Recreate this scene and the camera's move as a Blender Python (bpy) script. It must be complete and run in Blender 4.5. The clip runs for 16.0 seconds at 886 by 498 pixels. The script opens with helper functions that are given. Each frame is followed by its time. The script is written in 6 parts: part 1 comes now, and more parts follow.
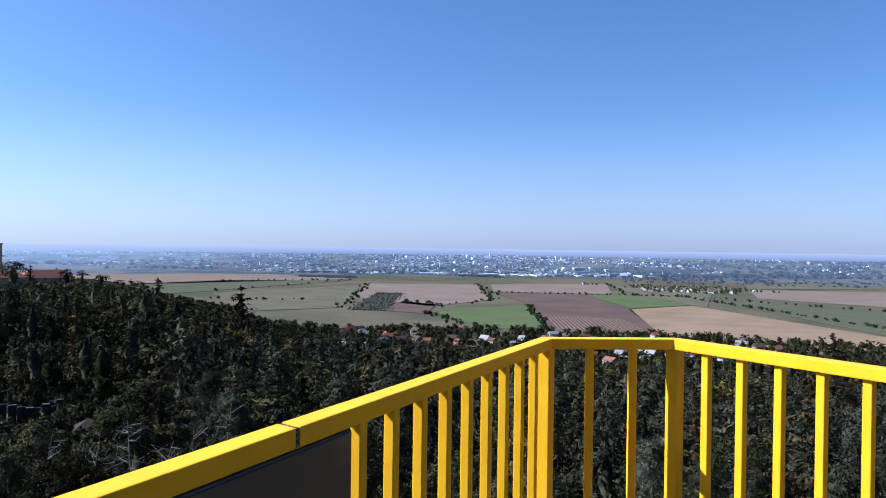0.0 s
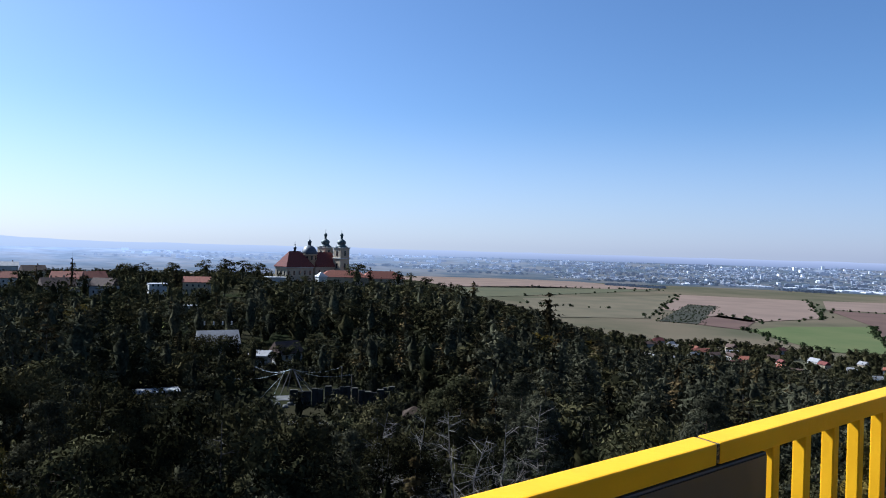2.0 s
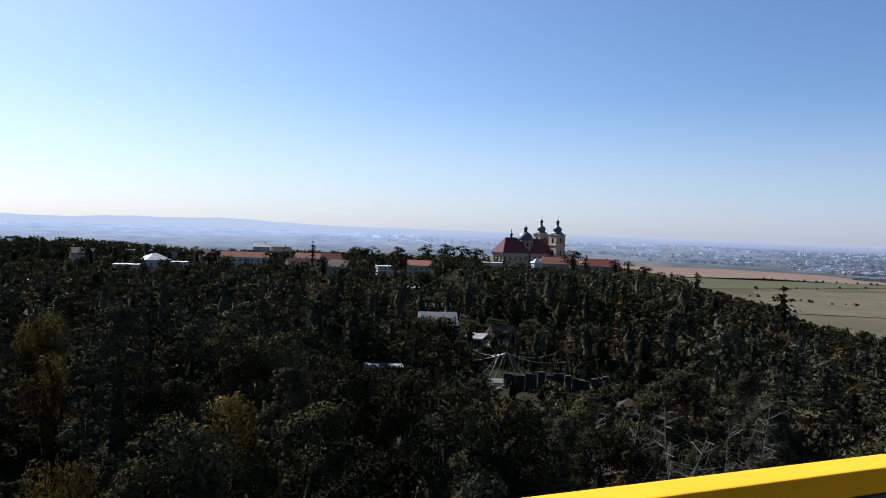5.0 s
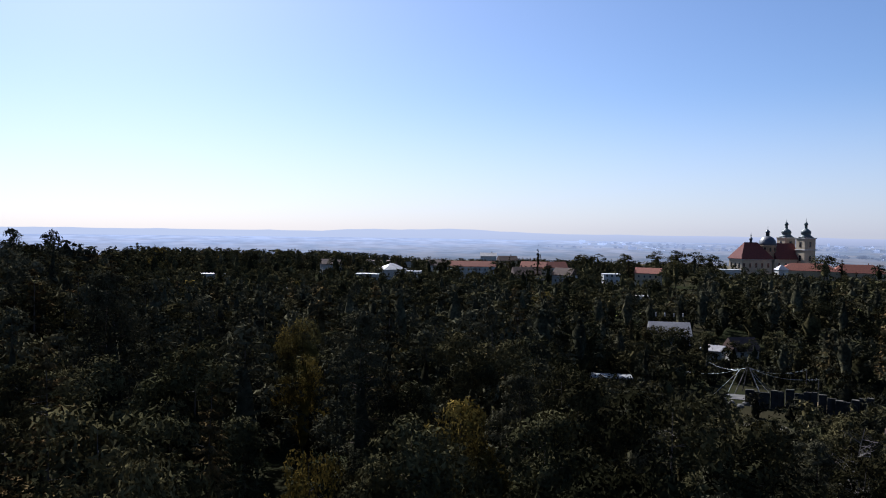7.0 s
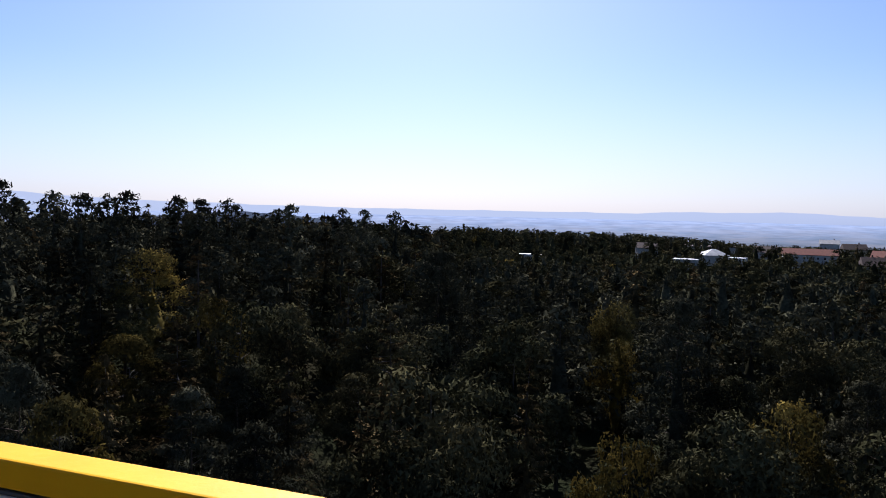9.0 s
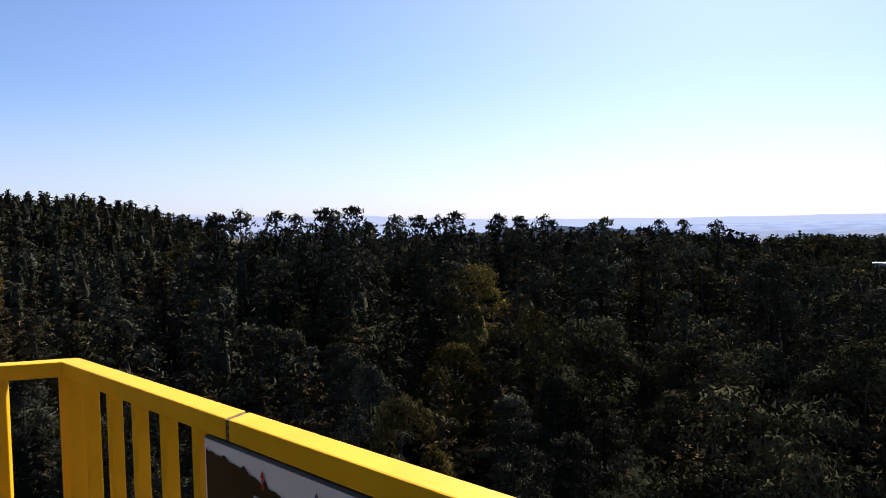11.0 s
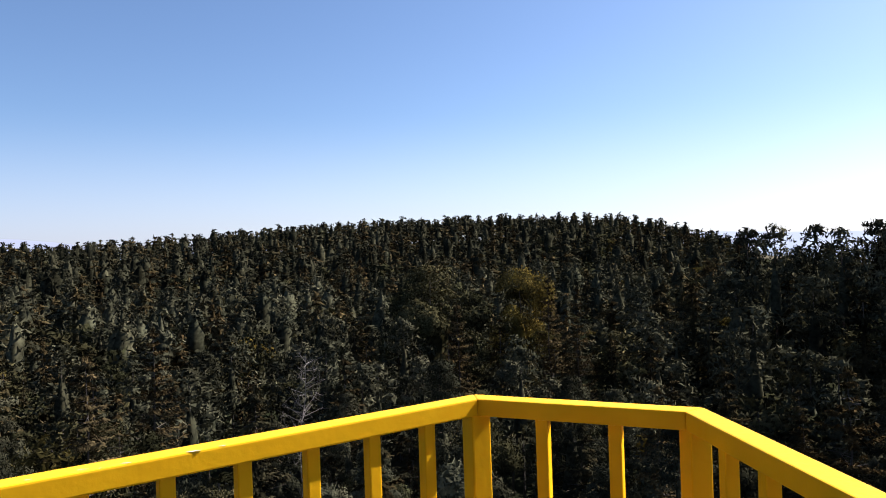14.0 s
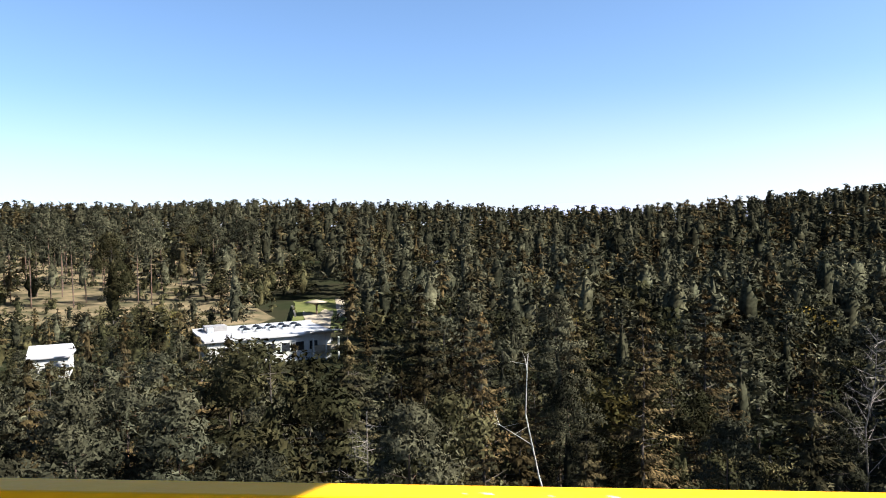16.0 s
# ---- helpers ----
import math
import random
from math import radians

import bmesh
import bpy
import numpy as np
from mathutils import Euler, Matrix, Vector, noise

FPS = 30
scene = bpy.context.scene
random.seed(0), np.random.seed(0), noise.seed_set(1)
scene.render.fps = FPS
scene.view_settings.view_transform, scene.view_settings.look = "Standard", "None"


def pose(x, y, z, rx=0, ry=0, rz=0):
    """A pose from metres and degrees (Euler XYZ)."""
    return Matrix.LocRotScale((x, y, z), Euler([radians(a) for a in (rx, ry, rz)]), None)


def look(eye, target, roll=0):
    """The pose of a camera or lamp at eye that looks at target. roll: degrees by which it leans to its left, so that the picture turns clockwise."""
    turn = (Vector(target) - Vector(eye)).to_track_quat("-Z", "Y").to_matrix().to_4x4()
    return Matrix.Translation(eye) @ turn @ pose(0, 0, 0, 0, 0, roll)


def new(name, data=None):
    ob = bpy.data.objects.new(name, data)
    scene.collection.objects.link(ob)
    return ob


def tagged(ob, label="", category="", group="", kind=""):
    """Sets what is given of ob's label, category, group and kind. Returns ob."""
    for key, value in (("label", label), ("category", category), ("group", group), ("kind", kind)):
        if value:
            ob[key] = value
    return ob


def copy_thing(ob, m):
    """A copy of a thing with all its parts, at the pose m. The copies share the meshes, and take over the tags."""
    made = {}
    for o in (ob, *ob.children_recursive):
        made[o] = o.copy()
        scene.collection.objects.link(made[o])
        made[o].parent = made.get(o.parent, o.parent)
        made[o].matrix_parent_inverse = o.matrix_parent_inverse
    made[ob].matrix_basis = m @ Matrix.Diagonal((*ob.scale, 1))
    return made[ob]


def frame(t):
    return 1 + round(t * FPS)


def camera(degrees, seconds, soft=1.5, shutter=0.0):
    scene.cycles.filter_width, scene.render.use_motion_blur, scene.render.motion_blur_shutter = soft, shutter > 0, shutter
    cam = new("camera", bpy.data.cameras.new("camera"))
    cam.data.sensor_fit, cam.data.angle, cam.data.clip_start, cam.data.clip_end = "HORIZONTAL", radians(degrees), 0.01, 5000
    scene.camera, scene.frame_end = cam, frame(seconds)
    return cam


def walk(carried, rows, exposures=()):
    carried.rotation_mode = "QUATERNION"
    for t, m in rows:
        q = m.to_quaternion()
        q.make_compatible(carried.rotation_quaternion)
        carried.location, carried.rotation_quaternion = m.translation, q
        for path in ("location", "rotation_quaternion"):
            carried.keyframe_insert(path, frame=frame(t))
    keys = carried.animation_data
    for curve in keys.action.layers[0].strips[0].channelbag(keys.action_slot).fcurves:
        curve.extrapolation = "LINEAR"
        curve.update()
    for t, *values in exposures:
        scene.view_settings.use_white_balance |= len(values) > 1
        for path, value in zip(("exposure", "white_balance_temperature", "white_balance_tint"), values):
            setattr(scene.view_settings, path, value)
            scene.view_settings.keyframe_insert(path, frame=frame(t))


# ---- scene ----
EYE = 26.56      # the lens over the foot of the tower; the deck lies at 25.0
DECK = 25.0
cam = camera(62.94, 16.0, soft=1.0)
PATH = [
    (0, pose(0.230, 0.214, EYE + 0.000, 89.71, -0.74, 12.96)),
    (0.5, pose(0.158, 0.190, EYE + -0.002, 89.47, -1.05, 18.19)),
    (1, pose(0.098, 0.172, EYE + -0.007, 89.44, -1.32, 25.28)),
    (1.5, pose(0.056, 0.155, EYE + -0.008, 89.46, -1.33, 32.08)),
    (2, pose(0.036, 0.121, EYE + -0.005, 89.85, -1.63, 36.93)),
    (2.5, pose(0.023, 0.097, EYE + -0.000, 89.88, -1.33, 39.82)),
    (3, pose(0.020, 0.081, EYE + -0.005, 89.86, -1.30, 41.04)),
    (3.2, pose(0.031, 0.086, EYE + -0.001, 89.62, -1.81, 41.29)),
    (5.3, pose(0.147, 0.185, EYE + -0.000, 88.20, -2.09, 56.25)),
    (5.5, pose(0.160, 0.192, EYE + -0.004, 88.21, -2.00, 57.58)),
    (6, pose(0.127, 0.176, EYE + -0.004, 88.34, -1.29, 60.46)),
    (6.5, pose(0.067, 0.192, EYE + 0.001, 88.57, -1.12, 65.94)),
    (7, pose(0.016, 0.198, EYE + 0.003, 88.42, -0.83, 71.54)),
    (7.5, pose(-0.001, 0.168, EYE + 0.003, 88.28, -0.68, 78.21)),
    (8, pose(0.016, 0.118, EYE + 0.002, 88.23, -0.89, 82.97)),
    (8.5, pose(0.062, 0.027, EYE + -0.006, 87.60, -0.90, 87.78)),
    (9, pose(0.007, 0.000, EYE + -0.000, 86.62, -1.14, 96.08)),
    (9.2, pose(-0.019, -0.029, EYE + 0.005, 86.81, -1.14, 100.95)),
    (11.3, pose(0.021, 0.291, EYE + -0.001, 87.86, 1.51, 123.34)),
    (11.5, pose(0.030, 0.327, EYE + -0.010, 88.04, 1.52, 125.84)),
    (12, pose(-0.064, 0.196, EYE + -0.012, 89.14, 2.15, 134.84)),
    (12.5, pose(-0.172, 0.089, EYE + -0.012, 89.92, 2.04, 139.12)),
    (13, pose(-0.200, -0.002, EYE + -0.006, 89.41, 1.56, 141.56)),
    (13.5, pose(-0.180, -0.231, EYE + 0.002, 89.79, 2.18, 148.15)),
    (14, pose(-0.140, -0.370, EYE + 0.005, 90.15, 1.87, 160.72)),
    (14.5, pose(-0.155, -0.501, EYE + 0.010, 90.77, 0.01, 175.28)),
    (15, pose(-0.139, -0.607, EYE + 0.003, 88.68, 2.06, 189.09)),
    (15.5, pose(-0.144, -0.723, EYE + 0.005, 87.59, 1.66, 194.83)),
    (16, pose(-0.116, -0.809, EYE + 0.009, 88.36, 1.28, 202.56)),
]
walk(cam, PATH, exposures=[(0.0, 1.25, 4980, 9), (3.0, 1.11, 5480, 8), (6.0, 1.05, 5750, 12), (9.0, 1.02, 5620, 18), (11.5, 1.2, 5820, 17), (13.5, 1.41, 6050, 15), (14.5, 1.69, 6200, 12), (16.0, 2.02, 6200, 9)])

# ---- light ----
SUN_BEARING, SUN_HEIGHT = 98.0, 40.0
to_sun = Vector((-math.sin(radians(SUN_BEARING)) * math.cos(radians(SUN_HEIGHT)), math.cos(radians(SUN_BEARING)) * math.cos(radians(SUN_HEIGHT)), math.sin(radians(SUN_HEIGHT))))
world = bpy.data.worlds.new("sky")
scene.world = world
world.use_nodes = True
wn = world.node_tree.nodes
sky = wn.new("ShaderNodeTexSky")
sky.sky_type, sky.sun_disc = "NISHITA", False
sky.sun_elevation, sky.sun_rotation = radians(SUN_HEIGHT), radians(-SUN_BEARING)
sky.altitude, sky.air_density, sky.dust_density, sky.ozone_density = 300, 0.9, 1.0, 4.0
wn["Background"].inputs["Strength"].default_value = 0.055
world.node_tree.links.new(sky.outputs["Color"], wn["Background"].inputs["Color"])
sun = new("sun", bpy.data.lights.new("sun", "SUN"))
sun.data.energy, sun.data.angle, sun.data.color = 5.0, radians(0.53), (1.0, 0.95, 0.86)
sun.matrix_world = look(to_sun * 200, (0, 0, 0))

# ---- materials ----
def mat(name, color, rough=0.8, color2=None, scale=1.0, bump=0.0, bump_scale=None, metal=0.0, island=0.0, obrand=0.0, spec=0.5, low=0.35, high=0.65, detail=6.0):
    """A surface of one or two colours mixed by noise at two scales, in metres."""
    m = bpy.data.materials.new(name)
    m.use_nodes = True
    nt = m.node_tree
    n, l = nt.nodes, nt.links
    b = n["Principled BSDF"]
    b.inputs["Roughness"].default_value, b.inputs["Metallic"].default_value = rough, metal
    b.inputs["Specular IOR Level"].default_value = spec
    geo = n.new("ShaderNodeNewGeometry")
    no = n.new("ShaderNodeTexNoise")
    no.inputs["Scale"].default_value, no.inputs["Detail"].default_value = scale, detail
    l.new(geo.outputs["Position"], no.inputs["Vector"])
    ramp = n.new("ShaderNodeMapRange")
    ramp.inputs["From Min"].default_value, ramp.inputs["From Max"].default_value = low, high
    l.new(no.outputs["Fac"], ramp.inputs["Value"])
    mix = n.new("ShaderNodeMix")
    mix.data_type = "RGBA"
    mix.inputs["A"].default_value = (*color, 1)
    mix.inputs["B"].default_value = (*(color2 or [c * 0.75 for c in color]), 1)
    l.new(ramp.outputs["Result"], mix.inputs["Factor"])
    out = mix.outputs["Result"]
    for amount, node, socket in ((island, geo, "Random Per Island"), (obrand, n.new("ShaderNodeObjectInfo"), "Random")):
        if amount:
            mr = n.new("ShaderNodeMapRange")
            mr.inputs["To Min"].default_value, mr.inputs["To Max"].default_value = 1 - amount, 1 + amount
            l.new(node.outputs[socket], mr.inputs["Value"])
            mul = n.new("ShaderNodeMix")
            mul.data_type, mul.blend_type = "RGBA", "MULTIPLY"
            mul.inputs["Factor"].default_value = 1
            l.new(out, mul.inputs["A"])
            l.new(mr.outputs["Result"], mul.inputs["B"])
            out = mul.outputs["Result"]
    l.new(out, b.inputs["Base Color"])
    if bump:
        n2 = n.new("ShaderNodeTexNoise")
        n2.inputs["Scale"].default_value, n2.inputs["Detail"].default_value = bump_scale or scale * 8, 8
        l.new(geo.outputs["Position"], n2.inputs["Vector"])
        bp = n.new("ShaderNodeBump")
        bp.inputs["Strength"].default_value, bp.inputs["Distance"].default_value = bump, 0.02 if not bump_scale else 0.15 / bump_scale
        l.new(n2.outputs["Fac"], bp.inputs["Height"])
        l.new(bp.outputs["Normal"], b.inputs["Normal"])
    return m


def foliage(name, color, color2, scale=0.12, tree=0.17, through_light=0.07):
    """Leaves or needles: two hues in patches, each leaf its own shade, some light let through."""
    m = mat(name, color, 0.75, color2, scale, island=0.28, obrand=0.40, spec=0.0, low=0.4, high=0.62, detail=3.0)
    n, l = m.node_tree.nodes, m.node_tree.links
    b = n["Principled BSDF"]
    tr = n.new("ShaderNodeBsdfTranslucent")
    src = b.inputs["Base Color"].links[0].from_socket
    geo = n.new("ShaderNodeNewGeometry")
    for size, lo, hi in ((tree, 0.5, 1.75), (1.6, 0.6, 1.45)):      # tree by tree, and sprig by sprig
        no, mr, mul = n.new("ShaderNodeTexNoise"), n.new("ShaderNodeMapRange"), n.new("ShaderNodeMix")
        no.inputs["Scale"].default_value, no.inputs["Detail"].default_value = size, 2.0
        l.new(geo.outputs["Position"], no.inputs["Vector"])
        mr.inputs["From Min"].default_value, mr.inputs["From Max"].default_value = 0.34, 0.66
        mr.inputs["To Min"].default_value, mr.inputs["To Max"].default_value = lo, hi
        l.new(no.outputs["Fac"], mr.inputs["Value"])
        mul.data_type, mul.blend_type = "RGBA", "MULTIPLY"
        mul.inputs["Factor"].default_value = 1
        l.new(src, mul.inputs["A"])
        l.new(mr.outputs["Result"], mul.inputs["B"])
        src = mul.outputs["Result"]
    l.new(src, b.inputs["Base Color"])
    l.new(src, tr.inputs["Color"])
    ms = n.new("ShaderNodeMixShader")
    ms.inputs["Fac"].default_value = through_light
    l.new(b.outputs["BSDF"], ms.inputs[1])
    l.new(tr.outputs["BSDF"], ms.inputs[2])
    l.new(ms.outputs["Shader"], n["Material Output"].inputs["Surface"])
    return m


M_YELLOW = mat("yellow_paint", (0.745, 0.388, 0.004), 0.42, (0.690, 0.350, 0.003), 9.0, bump=0.25, bump_scale=60, spec=0.10)
M_RUST = mat("weathered_seam", (0.028, 0.0192, 0.0112), 0.9, (0.24, 0.152, 0.056), 160, low=0.5, high=0.6)
M_PINE = foliage("pine_needles", (0.0192, 0.0194, 0.0122), (0.0370, 0.0346, 0.0208))
M_SPRUCE = foliage("spruce_needles", (0.0190, 0.0168, 0.0092), (0.0405, 0.0295, 0.0132))
M_LARCH = foliage("larch_needles", (0.0320, 0.0240, 0.0118), (0.0460, 0.0315, 0.0138))
M_LEAF = foliage("broad_leaves", (0.0178, 0.0178, 0.0088), (0.0350, 0.0305, 0.0142))
M_GOLD = foliage("turning_leaves", (0.066, 0.047, 0.011), (0.030, 0.027, 0.011), through_light=0.20)
M_BARK = mat("bark", (0.06, 0.044, 0.032), 0.95, (0.032, 0.0264, 0.0224), 3.0, bump=0.6, bump_scale=8)
M_PINEBARK = mat("pine_bark", (0.104, 0.056, 0.032), 0.95, (0.048, 0.036, 0.028), 1.5, bump=0.6, bump_scale=8)
M_GREYWOOD = mat("dead_wood", (0.12, 0.1, 0.084), 0.9, (0.068, 0.0576, 0.0496), 2.0)
M_GROUND = mat("forest_floor", (0.02304, 0.02048, 0.01216), 0.95, (0.01536, 0.01792, 0.00896), 0.06, bump=0.5, bump_scale=1.5, spec=0.0)
M_PLAIN = mat("farmland", (0.09375, 0.07682, 0.0531), 0.95, (0.0614, 0.05838, 0.03748), 0.004, low=0.4, high=0.6, spec=0.0)

# land beyond 3 km; hazy() paints the haze onto it as a glow
M_FARLAND = mat("far_land_haze_glow", (0.070, 0.066, 0.060), 0.95, (0.028, 0.036, 0.040), 0.006, low=0.4, high=0.6, spec=0.0)


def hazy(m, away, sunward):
    """Haze painted as emission on things kilometres off, stronger towards the sun and with distance."""
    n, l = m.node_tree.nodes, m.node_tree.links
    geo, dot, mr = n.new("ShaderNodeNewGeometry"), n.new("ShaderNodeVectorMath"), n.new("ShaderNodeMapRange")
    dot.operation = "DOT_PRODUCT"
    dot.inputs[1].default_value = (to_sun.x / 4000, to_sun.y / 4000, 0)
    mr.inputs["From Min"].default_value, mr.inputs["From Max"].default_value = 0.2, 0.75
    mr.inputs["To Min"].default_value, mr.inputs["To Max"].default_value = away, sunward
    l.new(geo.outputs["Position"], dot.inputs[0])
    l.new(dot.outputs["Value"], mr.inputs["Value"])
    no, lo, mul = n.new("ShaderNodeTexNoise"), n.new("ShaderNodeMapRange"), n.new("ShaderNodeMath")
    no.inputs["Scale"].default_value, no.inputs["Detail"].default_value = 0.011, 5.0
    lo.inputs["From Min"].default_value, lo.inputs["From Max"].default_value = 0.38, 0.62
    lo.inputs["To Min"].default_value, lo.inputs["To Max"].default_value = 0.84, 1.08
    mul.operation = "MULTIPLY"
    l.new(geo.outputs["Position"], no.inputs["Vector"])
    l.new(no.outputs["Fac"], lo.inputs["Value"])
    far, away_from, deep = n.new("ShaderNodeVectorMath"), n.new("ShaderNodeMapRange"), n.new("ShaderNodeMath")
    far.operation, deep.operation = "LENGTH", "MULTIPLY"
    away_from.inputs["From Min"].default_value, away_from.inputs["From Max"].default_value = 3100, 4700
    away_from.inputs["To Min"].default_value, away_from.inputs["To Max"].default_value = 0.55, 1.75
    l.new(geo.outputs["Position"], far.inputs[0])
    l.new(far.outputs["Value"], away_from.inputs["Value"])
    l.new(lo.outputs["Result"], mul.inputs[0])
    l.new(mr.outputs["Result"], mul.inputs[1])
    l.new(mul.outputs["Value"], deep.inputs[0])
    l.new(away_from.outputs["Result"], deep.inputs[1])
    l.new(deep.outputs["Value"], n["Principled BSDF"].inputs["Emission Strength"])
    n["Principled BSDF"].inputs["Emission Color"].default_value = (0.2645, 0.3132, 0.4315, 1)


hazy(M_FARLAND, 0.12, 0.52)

# ---- helpers of this scene ----
def polar(bearing, r):
    a = radians(bearing)
    return -math.sin(a) * r, math.cos(a) * r


def mesh_ob(name, verts, faces, material, parent=None, label="", smooth=False):
    """One mesh object from arrays of corners and of triangles or quads."""
    verts, faces = np.asarray(verts, np.float32), np.asarray(faces, np.int32)
    me = bpy.data.meshes.new(name)
    k = faces.shape[1]
    me.vertices.add(len(verts))
    me.vertices.foreach_set("co", verts.ravel())
    me.loops.add(faces.size)
    me.loops.foreach_set("vertex_index", faces.ravel())
    me.polygons.add(len(faces))
    me.polygons.foreach_set("loop_start", np.arange(0, faces.size, k, dtype=np.int32))
    me.polygons.foreach_set("use_smooth", np.full(len(faces), smooth))
    me.update(calc_edges=True)
    me.materials.append(material)
    ob = new(name, me)
    if parent:
        ob.parent = parent
    if label:
        ob["label"] = label
    return ob


def part(name, bm, material, parent=None, label=""):
    me = bpy.data.meshes.new(name)
    bm.normal_update()
    bm.to_mesh(me)
    bm.free()
    me.materials.append(material)
    ob = new(name, me)
    if parent:
        ob.parent = parent
    if label:
        ob["label"] = label
    return ob


def box_bm(sx, sy, sz, m=None, bevel=0.0, bm=None):
    """A box with its base at z = 0, bevelled, moved by m."""
    own = bmesh.new()
    bmesh.ops.create_cube(own, size=1, matrix=Matrix.Translation((0, 0, sz / 2)) @ Matrix.Diagonal((sx, sy, sz, 1)))
    if bevel:
        bmesh.ops.bevel(own, geom=own.edges[:], offset=bevel, segments=2, affect="EDGES", profile=0.5)
    if m is not None:
        bmesh.ops.transform(own, matrix=m, verts=own.verts)
    if bm is None:
        return own
    tmp = bpy.data.meshes.new("tmp")
    own.to_mesh(tmp)
    own.free()
    bm.from_mesh(tmp)
    bpy.data.meshes.remove(tmp)
    return bm


def sm(a, b, x):
    t = np.clip((np.asarray(x, float) - a) / (b - a), 0, 1)
    return t * t * (3 - 2 * t)


def height(x, y):
    """The lie of the land: a wooded hill with a ridge, a church hill, and a plain 104 m below."""
    x, y = np.asarray(x, float), np.asarray(y, float)
    r = np.hypot(x, y)
    b = np.degrees(np.arctan2(-x, y)) % 360
    slope = np.maximum(-2 - 0.128 * np.maximum(r - 45, 0), -104)
    # the church hill
    edge = 640 + 160 * sm(70, 95, b)
    hill = -2 - 5 * sm(60, 140, r) + 3 * sm(200, 330, r) - 104 * sm(0, 1, (r - edge) / 800) * 0.97
    hill = np.maximum(hill, -104)
    # the ground to the sun side, which falls away behind the first trees
    south = 8.0 * sm(50, 120, r) - 2 - 28 * sm(170, 700, r) - 76 * sm(700, 2600, r)
    # the long wooded ridge
    top = 31 - 11 * np.exp(-((b - 190) / 13.0) ** 2) + 3 * np.exp(-((b - 160) / 12.0) ** 2)
    ridge = -3 - 2 * sm(30, 70, r) + 3 * sm(90, 170, r) + (top + 2) * sm(150, 620, r) + 10 * sm(650, 2500, r)
    w1 = sm(20, 40, b) * (1 - sm(88, 106, b))
    w2 = sm(88, 106, b) * (1 - sm(124, 150, b))
    w3 = sm(124, 150, b) * (1 - sm(255, 320, b))
    w0 = 1 - w1 - w2 - w3
    z = w0 * slope + w1 * hill + w2 * south + w3 * ridge
    z = z * sm(0, 30, r) + (-1.5) * (1 - sm(0, 30, r))
    return np.maximum(z, -104) + 0.9 * np.sin(x / 31.0 + 1) * np.cos(y / 27.0) * sm(30, 90, r) * (z > -100)


# ---- the ground, one sheet to the horizon ----
def build_ground():
    radii = np.concatenate([[0], np.geomspace(6, 3300, 90), np.linspace(3400, 4930, 24)])
    na = 240
    ang = np.linspace(0, 360, na, endpoint=False)
    rr, aa = np.meshgrid(radii, ang, indexing="ij")
    x, y = -np.sin(np.radians(aa)) * rr, np.cos(np.radians(aa)) * rr
    z = height(x, y)
    far = sm(3100, 4930, rr)
    z = z + far * np.maximum(-18 - z, 0) * 0.86
    i = np.arange(len(radii) - 1)[:, None] * na
    j = np.arange(na)[None, :]
    k = (j + 1) % na
    q = np.stack([i + j, i + k, i + na + k, i + na + j], -1).reshape(-1, 4)
    ob = mesh_ob("ground", np.stack([x, y, z], -1).reshape(-1, 3), q, M_GROUND, smooth=True)
    ob.data.materials.append(M_PLAIN)
    zc = z.ravel()[q].mean(1)
    rc = rr.ravel()[q].mean(1)
    # beyond 3150 m the sheet takes the land colour with painted haze
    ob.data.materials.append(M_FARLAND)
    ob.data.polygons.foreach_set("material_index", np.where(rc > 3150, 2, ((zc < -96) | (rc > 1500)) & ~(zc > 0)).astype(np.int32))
    return tagged(ob, "wooded hills falling to a wide farmed plain", "ground", kind="structure")


build_ground()

# ---- the lookout's railing ----
OUT = [Vector((-0.808, -2.081, 0)), Vector((3.949, -0.690, 0)), Vector((4.080, -0.154, 0)), Vector((0.499, 3.271, 0)), Vector((-0.031, 3.116, 0)), Vector((-1.204, -1.699, 0))]
RAIL_TOP, RAIL_W, RAIL_H = DECK + 1.2, 0.056, 0.042


def inset(d):
    """The outline of the deck, moved inwards by d."""
    pts = []
    for i in range(6):
        p, a, c = OUT[i], OUT[i - 1], OUT[(i + 1) % 6]
        e1, e2 = (p - a).normalized(), (c - p).normalized()
        n1, n2 = Vector((-e1.y, e1.x, 0)), Vector((-e2.y, e2.x, 0))
        pts.append(p + (n1 + n2) * (d / (1 + n1.dot(n2))))
    return pts


def prism(quad, z0, z1, bevel=0.004):
    bm = bmesh.new()
    lo = [bm.verts.new((p.x, p.y, z0)) for p in quad]
    hi = [bm.verts.new((p.x, p.y, z1)) for p in quad]
    bm.faces.new(lo[::-1])
    bm.faces.new(hi)
    for i in range(len(quad)):
        j = (i + 1) % len(quad)
        bm.faces.new((lo[i], lo[j], hi[j], hi[i]))
    if bevel:
        bmesh.ops.bevel(bm, geom=bm.edges[:], offset=bevel, segments=2, affect="EDGES", profile=0.6)
    return bm


